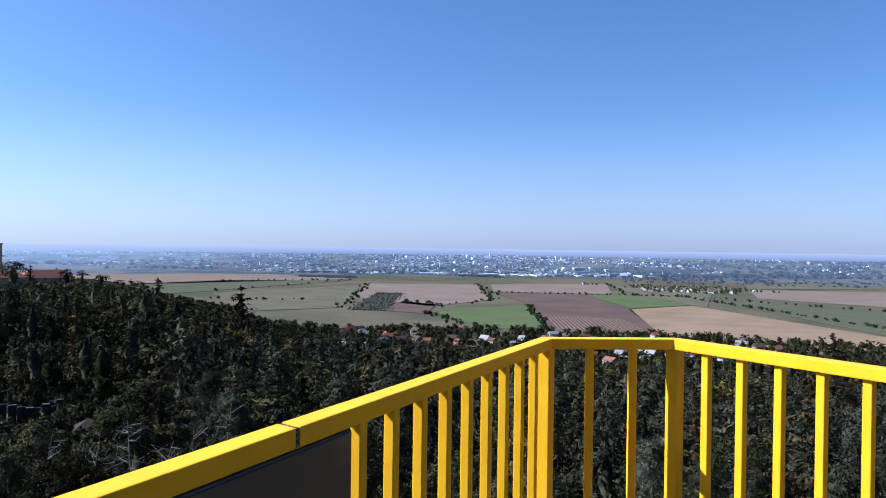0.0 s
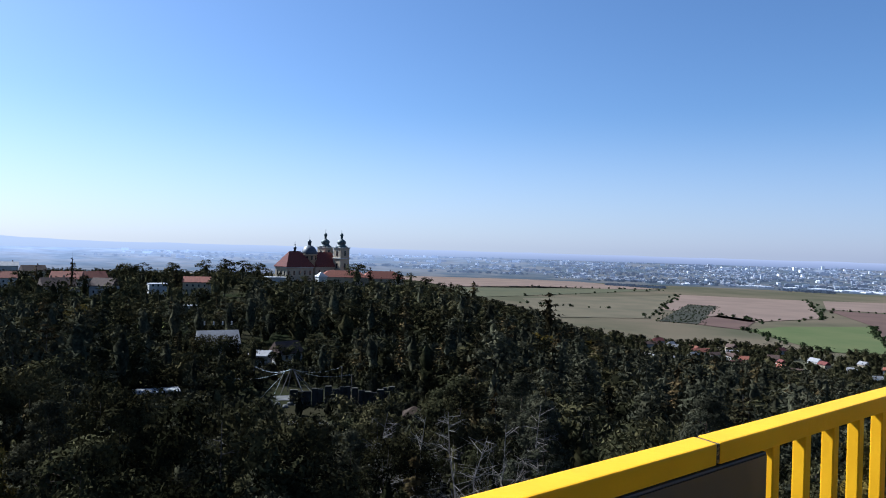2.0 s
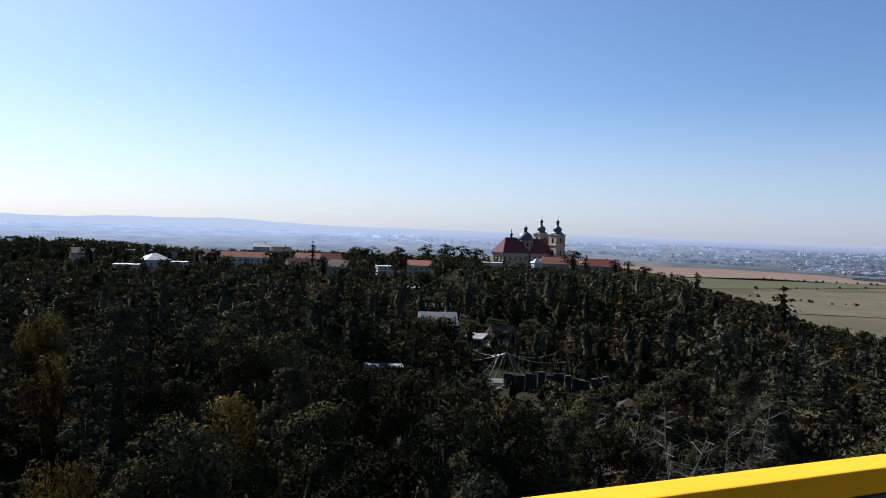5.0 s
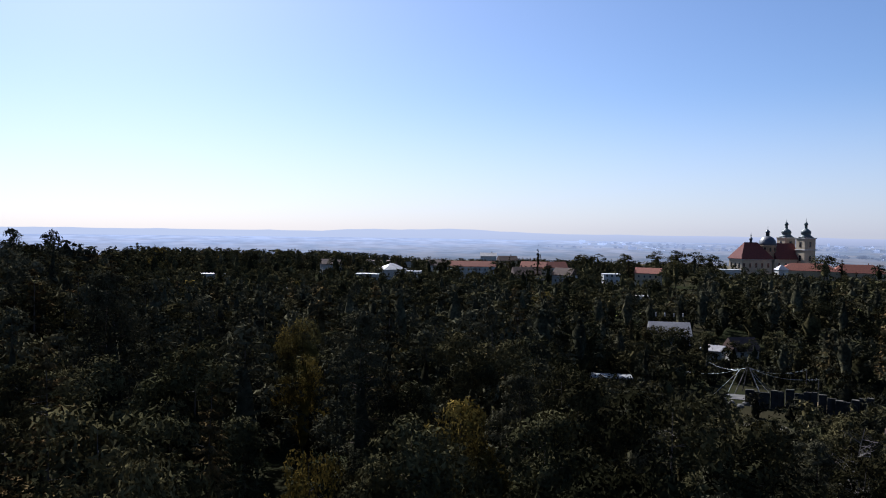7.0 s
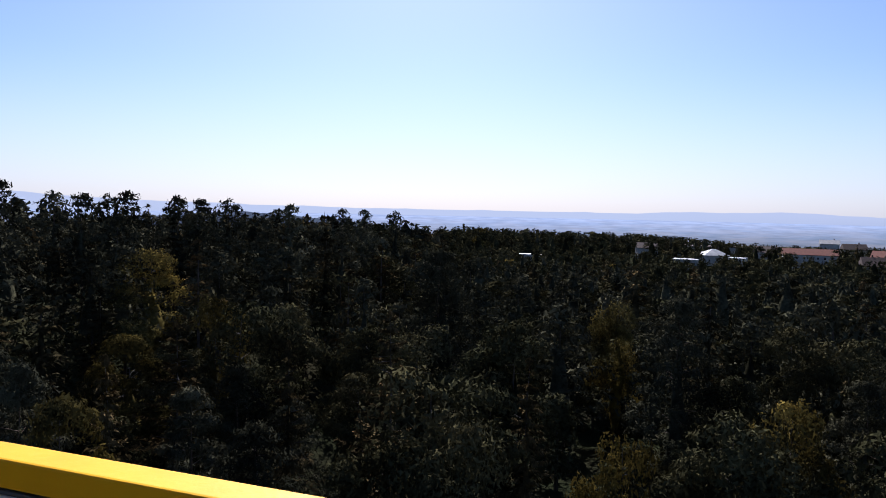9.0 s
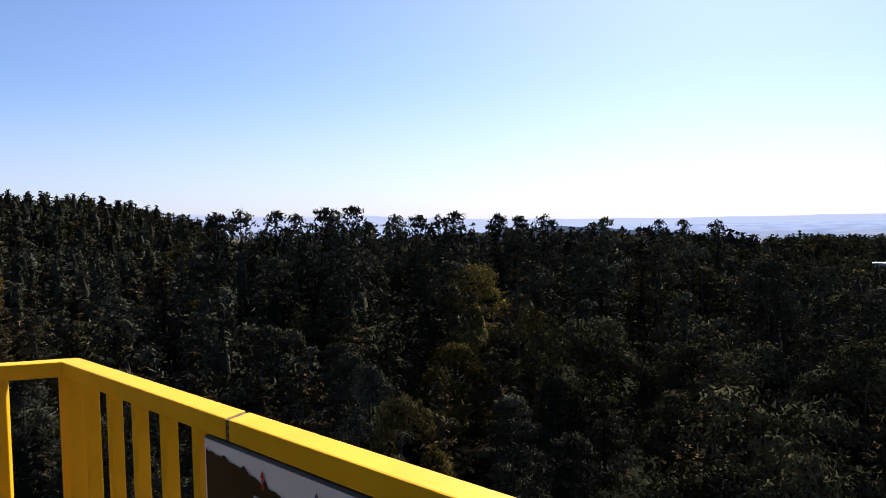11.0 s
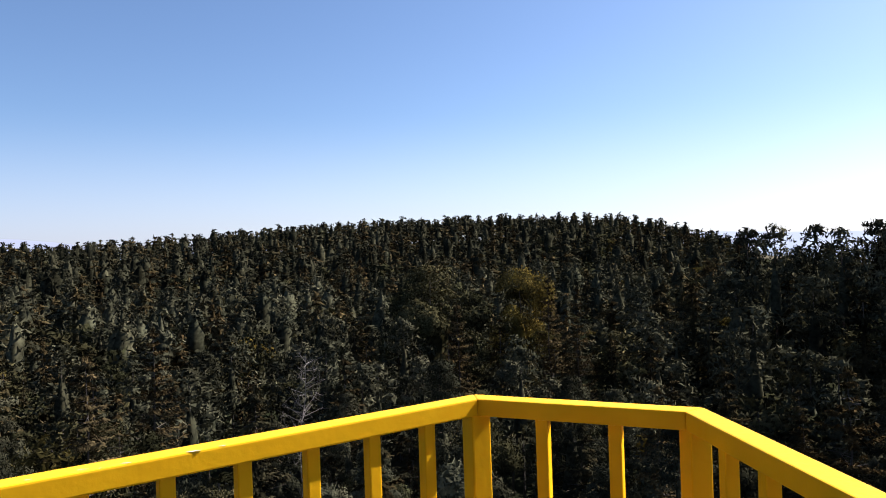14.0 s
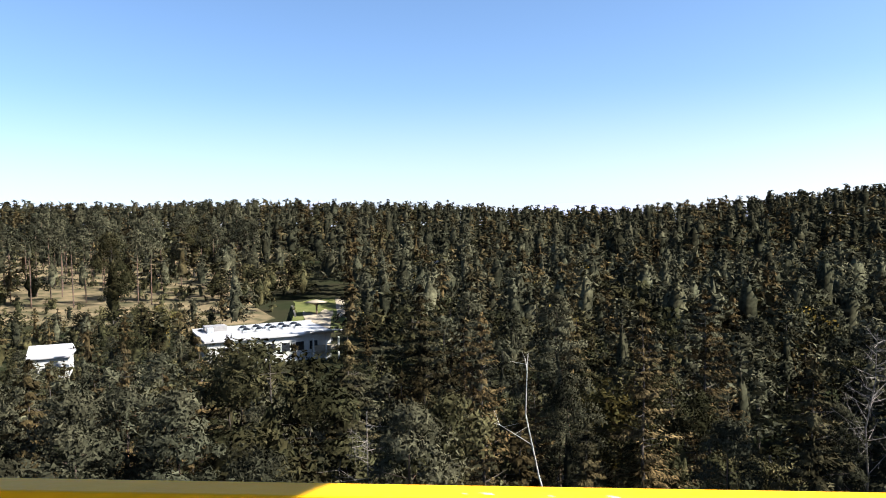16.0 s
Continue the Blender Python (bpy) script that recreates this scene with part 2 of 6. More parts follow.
def build_railing():
    top = tagged(new("railing"), "yellow painted steel railing round the lookout deck", "railing")
    top.location = (0, 0, 0)
    inn, mid = inset(RAIL_W), inset(RAIL_W / 2)
    for i in range(6):
        j = (i + 1) % 6
        cuts = [0.0, 1.0]
        if i == 4:      # the long side with two welded seams
            L = (OUT[j] - OUT[i]).length
            cuts = [0.0, 1 - 3.35 / L, 1 - 0.898 / L, 1.0]
        for a, b in zip(cuts, cuts[1:]):
            g = 0.0012
            ga, gb = (g if a > 0 else 0), (g if b < 1 else 0)
            o1, o2 = OUT[i].lerp(OUT[j], a + ga), OUT[i].lerp(OUT[j], b - gb)
            n1, n2 = inn[i].lerp(inn[j], a + ga), inn[i].lerp(inn[j], b - gb)
            part("top_rail", prism([o1, o2, n2, n1], RAIL_TOP - RAIL_H, RAIL_TOP), M_YELLOW, top)
        for a in cuts[1:-1]:
            o, n = OUT[i].lerp(OUT[j], a), inn[i].lerp(inn[j], a)
            e = (OUT[j] - OUT[i]).normalized()
            w = e * 0.009
            sh = (n - o).normalized() * 0.002
            o, n = o + sh, n - sh
            part("seam", prism([o - w, o + w, n + w, n - w], RAIL_TOP - RAIL_H + 0.004, RAIL_TOP - 0.0025, 0), M_RUST, top, "dark weathered weld seam")
        e = (mid[j] - mid[i]).normalized()
        L = (mid[j] - mid[i]).length
        turn = math.atan2(e.y, e.x)
        part("bottom_rail", box_bm(L - 0.06, 0.04, 0.03, Matrix.Translation((mid[i] + mid[j]) / 2 + Vector((0, 0, DECK + 0.09))) @ Matrix.Rotation(turn, 4, "Z"), 0.003), M_YELLOW, top)
        n = round(L / 0.15)
        bar = None
        for k in range(1, n):
            p = mid[i].lerp(mid[j], k / n)
            m = Matrix.Translation((p.x, p.y, DECK + 0.12)) @ Matrix.Rotation(turn, 4, "Z")
            if bar is None:
                bar = part("bar", box_bm(0.030, 0.030, 1.2 - RAIL_H - 0.12, None, 0.003), M_YELLOW, top)
                bar.matrix_local = m
            else:
                ob = new("bar", bar.data)
                ob.parent, ob.matrix_local = top, m
    for i in range(6):
        a = OUT[(i + 1) % 6] - OUT[i - 1]
        p = mid[i]
        m = Matrix.Translation((p.x, p.y, DECK)) @ Matrix.Rotation(math.atan2(a.y, a.x), 4, "Z")
        part("corner_post", box_bm(0.054, 0.050, 1.2 - RAIL_H + 0.001, m, 0.004), M_YELLOW, top)
    return top


build_railing()
M_DECK = mat("deck_steel", (0.08, 0.08, 0.0784), 0.7, (0.052, 0.052, 0.0496), 6, metal=0.3)
tagged(part("floor", prism(inset(-0.02), DECK - 0.1, DECK - 0.001, 0.01), M_DECK), "grey steel deck of the lookout", "floor", kind="structure")

cut = [Vector(p) for p in ((-1.123, -2.254, 0), (3.70, -0.86, 0), (3.95, -0.10, 0), (1.656, 2.165, 0), (-0.148, 1.749, 0))]
tower = tagged(new("tower"), "steel lookout tower with a flat roof over the deck", "tower", kind="structure")
part("roof", prism(cut, DECK + 2.45, DECK + 2.60, 0.02), M_DECK, tower)
part("column", box_bm(0.22, 0.22, DECK + 2.45 + 3, Matrix.Translation((1.45, 0.1, -3)), 0.01), M_DECK, tower)
for i in (0, 2, 4):
    p = (OUT[i] + OUT[(i + 1) % 6] * 0.0) * 0.92 + Vector((1.08, 0.14, 0)) * 0.08
    part("leg", box_bm(0.3, 0.3, DECK - 0.1 + 4, Matrix.Translation((p.x, p.y, -4)), 0.02), M_DECK, tower)

# flakes of missing paint on the handrail
M_CHIP = mat("bare_primer", (0.496, 0.464, 0.4), 0.7, (0.32, 0.288, 0.24), 200)
_rail = bpy.data.objects["railing"]
for i, (px, py, w) in enumerate(((0.05, -1.79, 0.010), (0.13, -1.765, 0.007), (0.215, -1.745, 0.012), (0.245, -1.735, 0.006), (-0.02, -1.80, 0.011), (-0.135, -1.83, 0.014), (-0.19, -1.845, 0.008), (0.02, -1.785, 0.005))):
    rg_ = random.Random(i)
    bm = bmesh.new()
    vs = [bm.verts.new((px + math.cos(a) * w * rg_.uniform(0.5, 1.2), py + math.sin(a) * w * 0.35 * rg_.uniform(0.5, 1.2), RAIL_TOP + 0.0005)) for a in [k * 0.628 for k in range(10)]]
    bm.faces.new(vs)
    part("paint_chip", bm, M_CHIP, _rail, "pale flake of missing paint")

# ---- trees ----
def unit(a):
    return a / np.maximum(np.linalg.norm(a, axis=1), 1e-6)[:, None]


def sprays(p, nrm, run, shade, size, rg, wide=0.30):
    """A leaf or needle spray at each point: it faces nrm, runs along run, and catches the light as the clump it belongs to."""
    n = len(p)
    nrm = unit(nrm)
    side = unit(np.cross(nrm, run))
    d = np.cross(side, nrm)
    s = size * rg.uniform(0.6, 1.4, (n, 1))
    v = np.stack([p - d * s * 0.50 - side * s * wide, p + d * s * 0.80, p - d * s * 0.40 + side * s * wide * rg.uniform(0.6, 1.2, (n, 1))], 1)
    return v.reshape(-1, 3), np.arange(3 * n).reshape(-1, 3), np.repeat(unit(shade), 3, 0)


def pad_leaves(c, rad, out, per, size, rg, flat=0.62, under=-0.3, loose=0.45, wide=0.30):
    """Sprays over the upper and outer side of each pad of foliage."""
    n = len(c) * per
    cc, rr, oo = np.repeat(c, per, 0), np.repeat(rad, per)[:, None], np.repeat(out, per, 0)
    z, a = rg.uniform(under, 1, n), rg.uniform(0, 2 * math.pi, n)
    s = np.sqrt(1 - z * z)
    d = unit(np.stack([np.cos(a) * s, np.sin(a) * s, z], 1) + 0.4 * oo)
    p = cc + d * rr * (1, 1, flat) * rg.uniform(0.55, 1.08, (n, 1))
    nrm = unit(d + rg.normal(0, loose, (n, 3)))
    run = 0.6 * oo + (0, 0, -0.1) + rg.normal(0, 0.8, (n, 3))
    return sprays(p, nrm, run, d * 0.8 + nrm * 0.55 + oo * 0.25, size, rg, wide)


def bough_leaves(h, r, rows, boughs, per, size, rg, base, droop, hang, thin=0.0, wide=0.26):
    """Tiers of drooping boughs, each a spray-clad fan that narrows to its tip."""
    f = np.repeat((np.arange(rows) + rg.uniform(0, 0.75, rows)) / rows, boughs)
    k = len(f)
    keep = (rg.random(k) > thin) & (rg.random(k) < 0.55 + 0.6 * (1 - f))
    a = np.tile(np.arange(boughs) * 2 * math.pi / boughs, rows) + np.repeat(rg.uniform(0, 6.28, rows), boughs) + rg.normal(0, 0.22, k)
    L = r * np.minimum((1 - f) * 1.45, 1) ** 0.80 * rg.uniform(0.62, 1.18, k) + 0.15
    z0 = h * (base + (1 - base) * f) + rg.normal(0, 0.15, k)
    f, a, L, z0 = f[keep], a[keep], L[keep], z0[keep]
    k = len(f)
    n = k * per
    A, LL, Z = np.repeat(a, per), np.repeat(L, per), np.repeat(z0, per)
    DR = np.repeat(droop * rg.uniform(0.6, 1.4, k), per)
    t, q = rg.uniform(0.03, 1, n), rg.uniform(-1, 1, n)
    ax, pp, up = np.stack([np.cos(A), np.sin(A), 0 * A], 1), np.stack([-np.sin(A), np.cos(A), 0 * A], 1), np.array([0, 0, 1.0])
    w = wide * LL * (1.05 - 0.8 * t) + 0.06
    p = ax * (LL * t)[:, None] + pp * (q * w)[:, None]
    p[:, 2] = Z - DR * LL * t + 0.30 * LL * t * t - hang * np.abs(q) * w - rg.uniform(0, 0.16, n) * size * 2
    nrm = up * 0.9 + ax * 0.45 + pp * (0.5 * q)[:, None] + rg.normal(0, 0.38, (n, 3))
    run = ax + pp * (0.9 * q)[:, None] - up * 0.3 + rg.normal(0, 0.3, (n, 3))
    lit = up * 0.42 + ax * (0.45 + 0.6 * t)[:, None] + pp * (0.5 * q)[:, None] + rg.normal(0, 0.25, (n, 3))
    return joined([sprays(p, nrm, run, lit, size, rg, 0.27), leader(h, max(3, per // 3), size, rg)])


def core_body(h, r, base, top, rings, sides, rg, cone):
    """The close, shaded inside of a crown."""
    u = np.linspace(0, 1, rings + 1)
    rad = r * ((1 - u) ** 0.8 if cone else np.sin(math.pi * (0.12 + 0.86 * u)) ** 0.7)
    uu, aa = np.meshgrid(u, np.arange(sides) * 2 * math.pi / sides, indexing="ij")
    rr = np.repeat(rad[:, None], sides, 1) * rg.uniform(0.5, 1.2, uu.shape)
    v = np.stack([np.cos(aa) * rr, np.sin(aa) * rr, h * (base + (top - base) * uu) + rg.normal(0, 0.03 * h, uu.shape)], -1).reshape(-1, 3)
    n = unit(np.stack([np.cos(aa), np.sin(aa), 0.4 + 0 * aa], -1).reshape(-1, 3))
    k, q = np.meshgrid(np.arange(rings), np.arange(sides), indexing="ij")
    a0, a1 = (k * sides + q).ravel(), (k * sides + (q + 1) % sides).ravel()
    return v, np.concatenate([np.stack([a0, a1, a1 + sides], 1), np.stack([a0, a1 + sides, a0 + sides], 1)]), n


def joined(bits):
    """Several (corners, triangles, normals) as one."""
    vs, fs, ns, o = [], [], [], 0
    for v, f, n in bits:
        vs.append(v)
        fs.append(f + o)
        ns.append(n)
        o += len(v)
    return np.concatenate(vs), np.concatenate(fs), np.concatenate(ns)


def leafy(name, v, f, n, material, parent=None, label=""):
    """A mesh of foliage whose sprays are shaded clump by clump."""
    ob = mesh_ob(name, v, f, material, parent, label, smooth=True)
    at = ob.data.attributes.new("custom_normal", "FLOAT_VECTOR", "POINT")
    at.data.foreach_set("vector", np.asarray(n, np.float32).ravel())
    return ob


def leader(h, m, size, rg):
    """The upright shoots at a conifer's top."""
    up = np.array([0, 0, 1.0])
    tip = np.stack([rg.normal(0, 0.10, m), rg.normal(0, 0.10, m), h - size * (0.6 + 1.6 * np.linspace(0, 1, m) ** 1.5)], 1)
    o = np.concatenate([rg.normal(0, 1, (m, 2)), np.zeros((m, 1))], 1)
    return sprays(tip, o, np.tile(up, (m, 1)) + rg.normal(0, 0.35, (m, 3)), o + up * 0.3, size, rg, 0.22)


def pine_crown(h, r, base, pads, per, size, rg, rings, sides, body=0.26):
    u = (np.arange(pads) + rg.random(pads)) / pads * 0.97
    R = r * np.minimum((1 - u) * 1.6, 1) ** 0.85 * np.minimum(1, u / 0.2 + 0.6)
    a = np.arange(pads) * 2.4 + rg.normal(0, 0.5, pads)
    rad = R * np.sqrt(rg.uniform(0.10, 1.1, pads)) * 0.95
    c = np.stack([np.cos(a) * rad, np.sin(a) * rad, h * (base + (1 - base) * u) + rg.normal(0, 0.012 * h, pads)], 1)
    size_of = np.minimum(r * rg.uniform(0.22, 0.40, pads) * (84 / pads) ** 0.25, 0.25 * r + 0.8 * R) * (1 - 0.3 * u)
    c[:, 2] = np.minimum(c[:, 2] - 0.12 * rad, h - size_of * 0.9)
    out = np.stack([np.cos(a), np.sin(a), 0 * a + 0.5], 1) * (rad / r + 0.15)[:, None]
    return joined([core_body(h, r * body, base + 0.06, 0.80 if body < 0.4 else 0.93, rings, sides, rg, body < 0.4), pad_leaves(c, size_of, out, per, size * (0.85 if pads > 60 else 1.0), rg, 0.72 if pads > 40 else 0.9, wide=0.24 if pads > 60 else 0.27), leader(h, max(2, per // 6), size * 0.8, rg)])


def broad_crown(h, r, base, pads, per, size, rg, rings, sides, body=0.36):
    lobes = max(4, min(9, pads // 6))
    la = np.arange(lobes) * 2.4 + rg.normal(0, 0.4, lobes)
    lz = rg.uniform(0.16 if base < 0.15 else 0.30, 0.86, lobes)
    lz[0] = 0.9
    lr = r * 0.56 * np.sin(math.pi * np.clip(lz, 0.1, 0.93)) ** 0.6 * rg.uniform(0.8, 1.1, lobes)
    lr[0] *= 0.3
    lc = np.stack([np.cos(la) * lr, np.sin(la) * lr, h * (base + (0.93 - base) * lz)], 1)
    lw = r * rg.uniform(0.38, 0.58, lobes)
    lc[0, 2] = h - lw[0] * 0.95
    i = np.arange(pads) % lobes
    z, a = rg.uniform(-0.35, 1, pads), rg.uniform(0, 6.283, pads)
    s = np.sqrt(1 - z * z)
    d = unit(np.stack([np.cos(a) * s, np.sin(a) * s, z], 1) + 0.7 * np.stack([np.cos(la[i]), np.sin(la[i]), 0 * a], 1) * (i > 0)[:, None])
    c = lc[i] + d * (lw[i] * rg.uniform(0.65, 1.0, pads))[:, None]
    size_of = r * rg.uniform(0.20, 0.36, pads) * (110 / pads) ** 0.25
    c[:, 2] = np.minimum(c[:, 2], h - size_of * 0.5)
    return joined([core_body(h, r * body, base + (0.12 if body < 0.5 else 0.0), 0.78 if body < 0.5 else 0.88, rings, sides, rg, False), pad_leaves(c, size_of, d, per, size, rg, 0.8, -0.5)])


def limb(p0, p1, r0, r1, sides=6):
    """A tapered stick between two points."""
    p0, p1 = np.array(p0, float), np.array(p1, float)
    d = (p1 - p0) / max(np.linalg.norm(p1 - p0), 1e-6)
    a = np.cross(d, [0.3, 0.9, 0.1])
    a /= np.linalg.norm(a)
    b = np.cross(d, a)
    t = np.arange(sides) * 6.2832 / sides
    ring = np.cos(t)[:, None] * a + np.sin(t)[:, None] * b
    v = np.concatenate([p0 + ring * r0, p1 + ring * r1])
    k = np.arange(sides)
    k2 = (k + 1) % sides
    f = np.concatenate([np.stack([k, k2, k2 + sides], 1), np.stack([k, k2 + sides, k + sides], 1)])
    return v, f


def join(parts):
    vs, fs, o = [], [], 0
    for v, f in parts:
        vs.append(v)
        fs.append(f + o)
        o += len(v)
    return np.concatenate(vs), np.concatenate(fs)


def trunk(h, r, rg, branches=8, lo=0.35, hi=0.95, spread=2.0):
    bits, p, rr = [], np.zeros(3), r
    steps = 5
    pts = [p]
    for i in range(steps):
        q = np.array([rg.normal(0, 0.006 * h), rg.normal(0, 0.006 * h), h * (i + 1) / steps]) * (1 if i < steps - 1 else np.array([0.3, 0.3, 1]))
        r2 = r * (1 - 0.93 * (i + 1) / steps)
        bits.append(limb(p, q, rr, r2))
        p, rr = q, r2
        pts.append(q)
    for _ in range(branches):
        f = rg.uniform(lo, hi)
        i = min(int(f * steps), steps - 1)
        s = pts[i] + (pts[i + 1] - pts[i]) * (f * steps - i)
        a = rg.uniform(0, 6.283)
        l = spread * rg.uniform(0.5, 1.0) * (1.15 - f)
        e = s + np.array([math.cos(a) * l, math.sin(a) * l, l * rg.uniform(-0.1, 0.4)])
        bits.append(limb(s, e, r * 0.28 * (1 - f) + 0.02, 0.012, 4))
    return join(bits)


def tree_shape(kind, level, seed):
    """Crown and trunk of a tree of about 20 m; level 0 stands near, 1 in the middle distance, 2 and 3 far off."""
    rg = np.random.default_rng(seed)
    k = level
    size = (0.27, 0.54, 0.88, 1.4)[k]
    rings, sides = (5, 4, 3, 2)[k], (8, 6, 5, 5)[k]
    if kind != "broad" and k > 1:       # far conifers: closed crowns
        h, r = rg.uniform(18, 21.5), {"spruce": 3.3, "larch": 3.1, "pine": 3.7}[kind] * rg.uniform(0.88, 1.12)
        if kind == "pine":
            crown = pine_crown(h, r, 0.38, (20, 9)[k - 2], (11, 7)[k - 2], (0.85, 1.35)[k - 2], rg, (4, 3)[k - 2], (6, 5)[k - 2], 0.40)
        else:
            rows, boughs, per = ((9, 6, 8), (6, 5, 5))[k - 2]
            crown = joined([core_body(h, r * 0.3, 0.34, 0.90, (5, 3)[k - 2], (6, 5)[k - 2], rg, True), bough_leaves(h, r * 1.05, rows, boughs, per, (1.0, 1.5)[k - 2], rg, 0.34, 0.35, 0.3, 0.08, 0.30)])
    elif kind in ("spruce", "larch"):
        h, r = rg.uniform(19, 21.5), rg.uniform(3.0, 3.8) if kind == "spruce" else rg.uniform(3.0, 3.8)
        dense = kind == "spruce"
        rows, boughs, per = ((24, 7, 76), (14, 6, 14), (9, 5, 7), (6, 4, 4))[k]
        base = (0.14 if dense else 0.2) if k == 0 else 0.3
        crown = bough_leaves(h, r * (1, 1, 1.05, 1.12)[k], rows, boughs, per, size * (1.0 if dense else 0.9), rg, base, 0.42 if dense else 0.22, 0.35 if dense else 0.55, 0.04 if dense else 0.2, 0.27 if dense else 0.20)
        crown = joined([core_body(h, r * 0.2, base, 0.85, rings, sides, rg, True), crown]) if dense else crown
    elif kind == "pine":
        h, r = rg.uniform(18, 21), rg.uniform(3.4, 4.5)
        crown = pine_crown(h, r * (1, 1, 1.05, 1.1)[k], 0.36 if k == 0 else 0.42, (88, 46, 22, 9)[k], (124, 22, 11, 8)[k], size, rg, rings, sides)
    else:
        h, r = rg.uniform(15, 18.5) * (1 if k == 0 else 0.88), rg.uniform(3.6, 4.8)
        crown = broad_crown(h, r, (0.18, 0.08, 0.12, 0.12)[k], (110, 64, 30, 12)[k], (92, 20, 12, 9)[k], size, rg, rings + 1, sides, (0.30, 0.36, 0.42, 0.52)[k])
    tr = trunk(h * 0.97, 0.19 if kind != "broad" else 0.22, rg, 30, 0.2, 0.95, r) if k < 1 else limb((0, 0, 0), (0, 0, h * 0.9), 0.2, 0.05, 5)
    return crown, tr


KINDS = {"spruce": (M_SPRUCE, M_BARK, "spruce_tree"), "larch": (M_LARCH, M_BARK, "larch_tree"), "pine": (M_PINE, M_PINEBARK, "pine_tree"), "broad": (M_LEAF, M_BARK, "broadleaf_tree"), "gold": (M_GOLD, M_BARK, "turning_tree")}
SHAPES = {}
for _k in KINDS:
    base_kind = "broad" if _k == "gold" else _k
    SHAPES[_k] = [[tree_shape(base_kind, lv, 100 * lv + 10 * len(_k) + s) for s in range(4)] for lv in range(4)]
_rg = np.random.default_rng(500)
BUSHES = [broad_crown(10.0, 4.4, 0.0, 16, 8, 1.3, _rg, 3, 6, 0.5) for _ in range(6)]
FAR_BUSHES = [broad_crown(10.0, 4.8, 0.0, 7, 5, 2.2, _rg, 3, 5, 0.85) for _ in range(6)]
CLEAR = []      # (x, y, radius) kept free of trees


def clear_at(bearing, r, rad):
    CLEAR.append((*polar(bearing, r), rad))


for _b, _r, _w in ((216, 168, 19), (215, 208, 14), (217.5, 222, 14), (219.5, 236, 10), (214.5, 250, 10), (212, 196, 13), (212, 222, 13), (212, 246, 11), (231, 166, 10), (230, 290, 20), (226, 330, 14), (233, 350, 20), (221, 300, 14), (221, 250, 12), (227, 255, 10), (218, 330, 12), (232, 240, 11),
                   (47, 148, 6.5), (43, 157, 7), (45, 147, 6), (49, 149, 6), (43, 147, 5), (48.6, 162, 9), (45.5, 158, 6), (52, 158, 4), (38.8, 131, 4), (47.6, 133, 5), (46.2, 134, 4), (49.0, 133, 4), (58, 160, 6), (54, 208, 7), (49.5, 200, 8), (41.5, 330, 16), (57, 300, 12), (63, 290, 16),
                   (48.6, 585, 26), (46, 600, 24), (45, 562, 15), (42, 585, 17), (49.9, 520, 7), (46.4, 500, 4), (150, 122, 6), (194.6, 40, 5), (193.8, 33, 4), (178, 92, 5), (195, 82, 6), (75, 112, 6)):
    clear_at(_b, _r, _w)


# trees that stand out of the wood near the lookout: kind, bearing, distance, view line to the top, width
HEROES = [
    ("broad", 215.7, 52, -8.2, 1.15), ("spruce", 209.8, 57, -7.4, 0.95), ("pine", 229.2, 42, -10.8, 1.1), ("pine", 222.4, 42, -11.5, 1.1), ("pine", 204.9, 37, -13.4, 1.0), ("pine", 225.8, 47, -11.0, 1.1),
    ("larch", 187.1, 58, -7.0, 1.05), ("spruce", 175.5, 47, -10.3, 1.0), ("larch", 199.3, 62, -7.0, 0.9), ("spruce", 204.2, 85, -4.5, 1.2), ("larch", 182.6, 75, -5.3, 1.0), ("pine", 193.5, 72, -5.3, 0.9),
    ("larch", 159.8, 95, -4.4, 0.9), ("gold", 154.9, 118, -1.6, 0.8), ("larch", 152.6, 112, -2.6, 0.8), ("broad", 161.8, 118, -1.2, 1.0), ("larch", 150.4, 108, -3.3, 0.75), ("spruce", 201.8, 54, -10.2, 0.9),
]
HEROES += [("spruce", 218.8, 62, -8.0, 0.9), ("larch", 221.0, 66, -7.8, 0.9), ("spruce", 213.9, 60, -8.7, 0.8), ("spruce", 232.0, 60, -8.4, 1.0), ("larch", 226.0, 66, -8.0, 0.9)]
HEROES += [
    ("larch", 132.0, 50, -9.1, 1.0), ("pine", 126.5, 44, -11.3, 0.8), ("spruce", 121.1, 43, -11.2, 0.75), ("larch", 116.3, 50, -9.4, 1.05), ("gold", 124.1, 37, -14.1, 0.65), ("gold", 118.0, 86, -3.7, 1.0),
    ("gold", 113.6, 63, -7.2, 0.55), ("broad", 111.6, 58, -8.0, 0.9), ("spruce", 108.0, 43, -11.3, 0.7), ("larch", 100.1, 50, -8.75, 1.0), ("broad", 93.6, 33, -17.0, 0.7), ("gold", 81.6, 34, -17.6, 0.5),
    ("pine", 128.2, 47, -10.3, 0.9), ("gold", 69.7, 44, -13.5, 0.7), ("gold", 82.2, 84, -7.2, 0.6), ("broad", 73.5, 40, -15.0, 0.9), ("broad", 63.0, 44, -14.2, 0.9), ("spruce", 89.0, 47, -11.8, 0.8),
]
for _k, _b, _r, _e, _w in HEROES:
    clear_at(_b, _r, 4.2 if _r < 70 else 3.2)


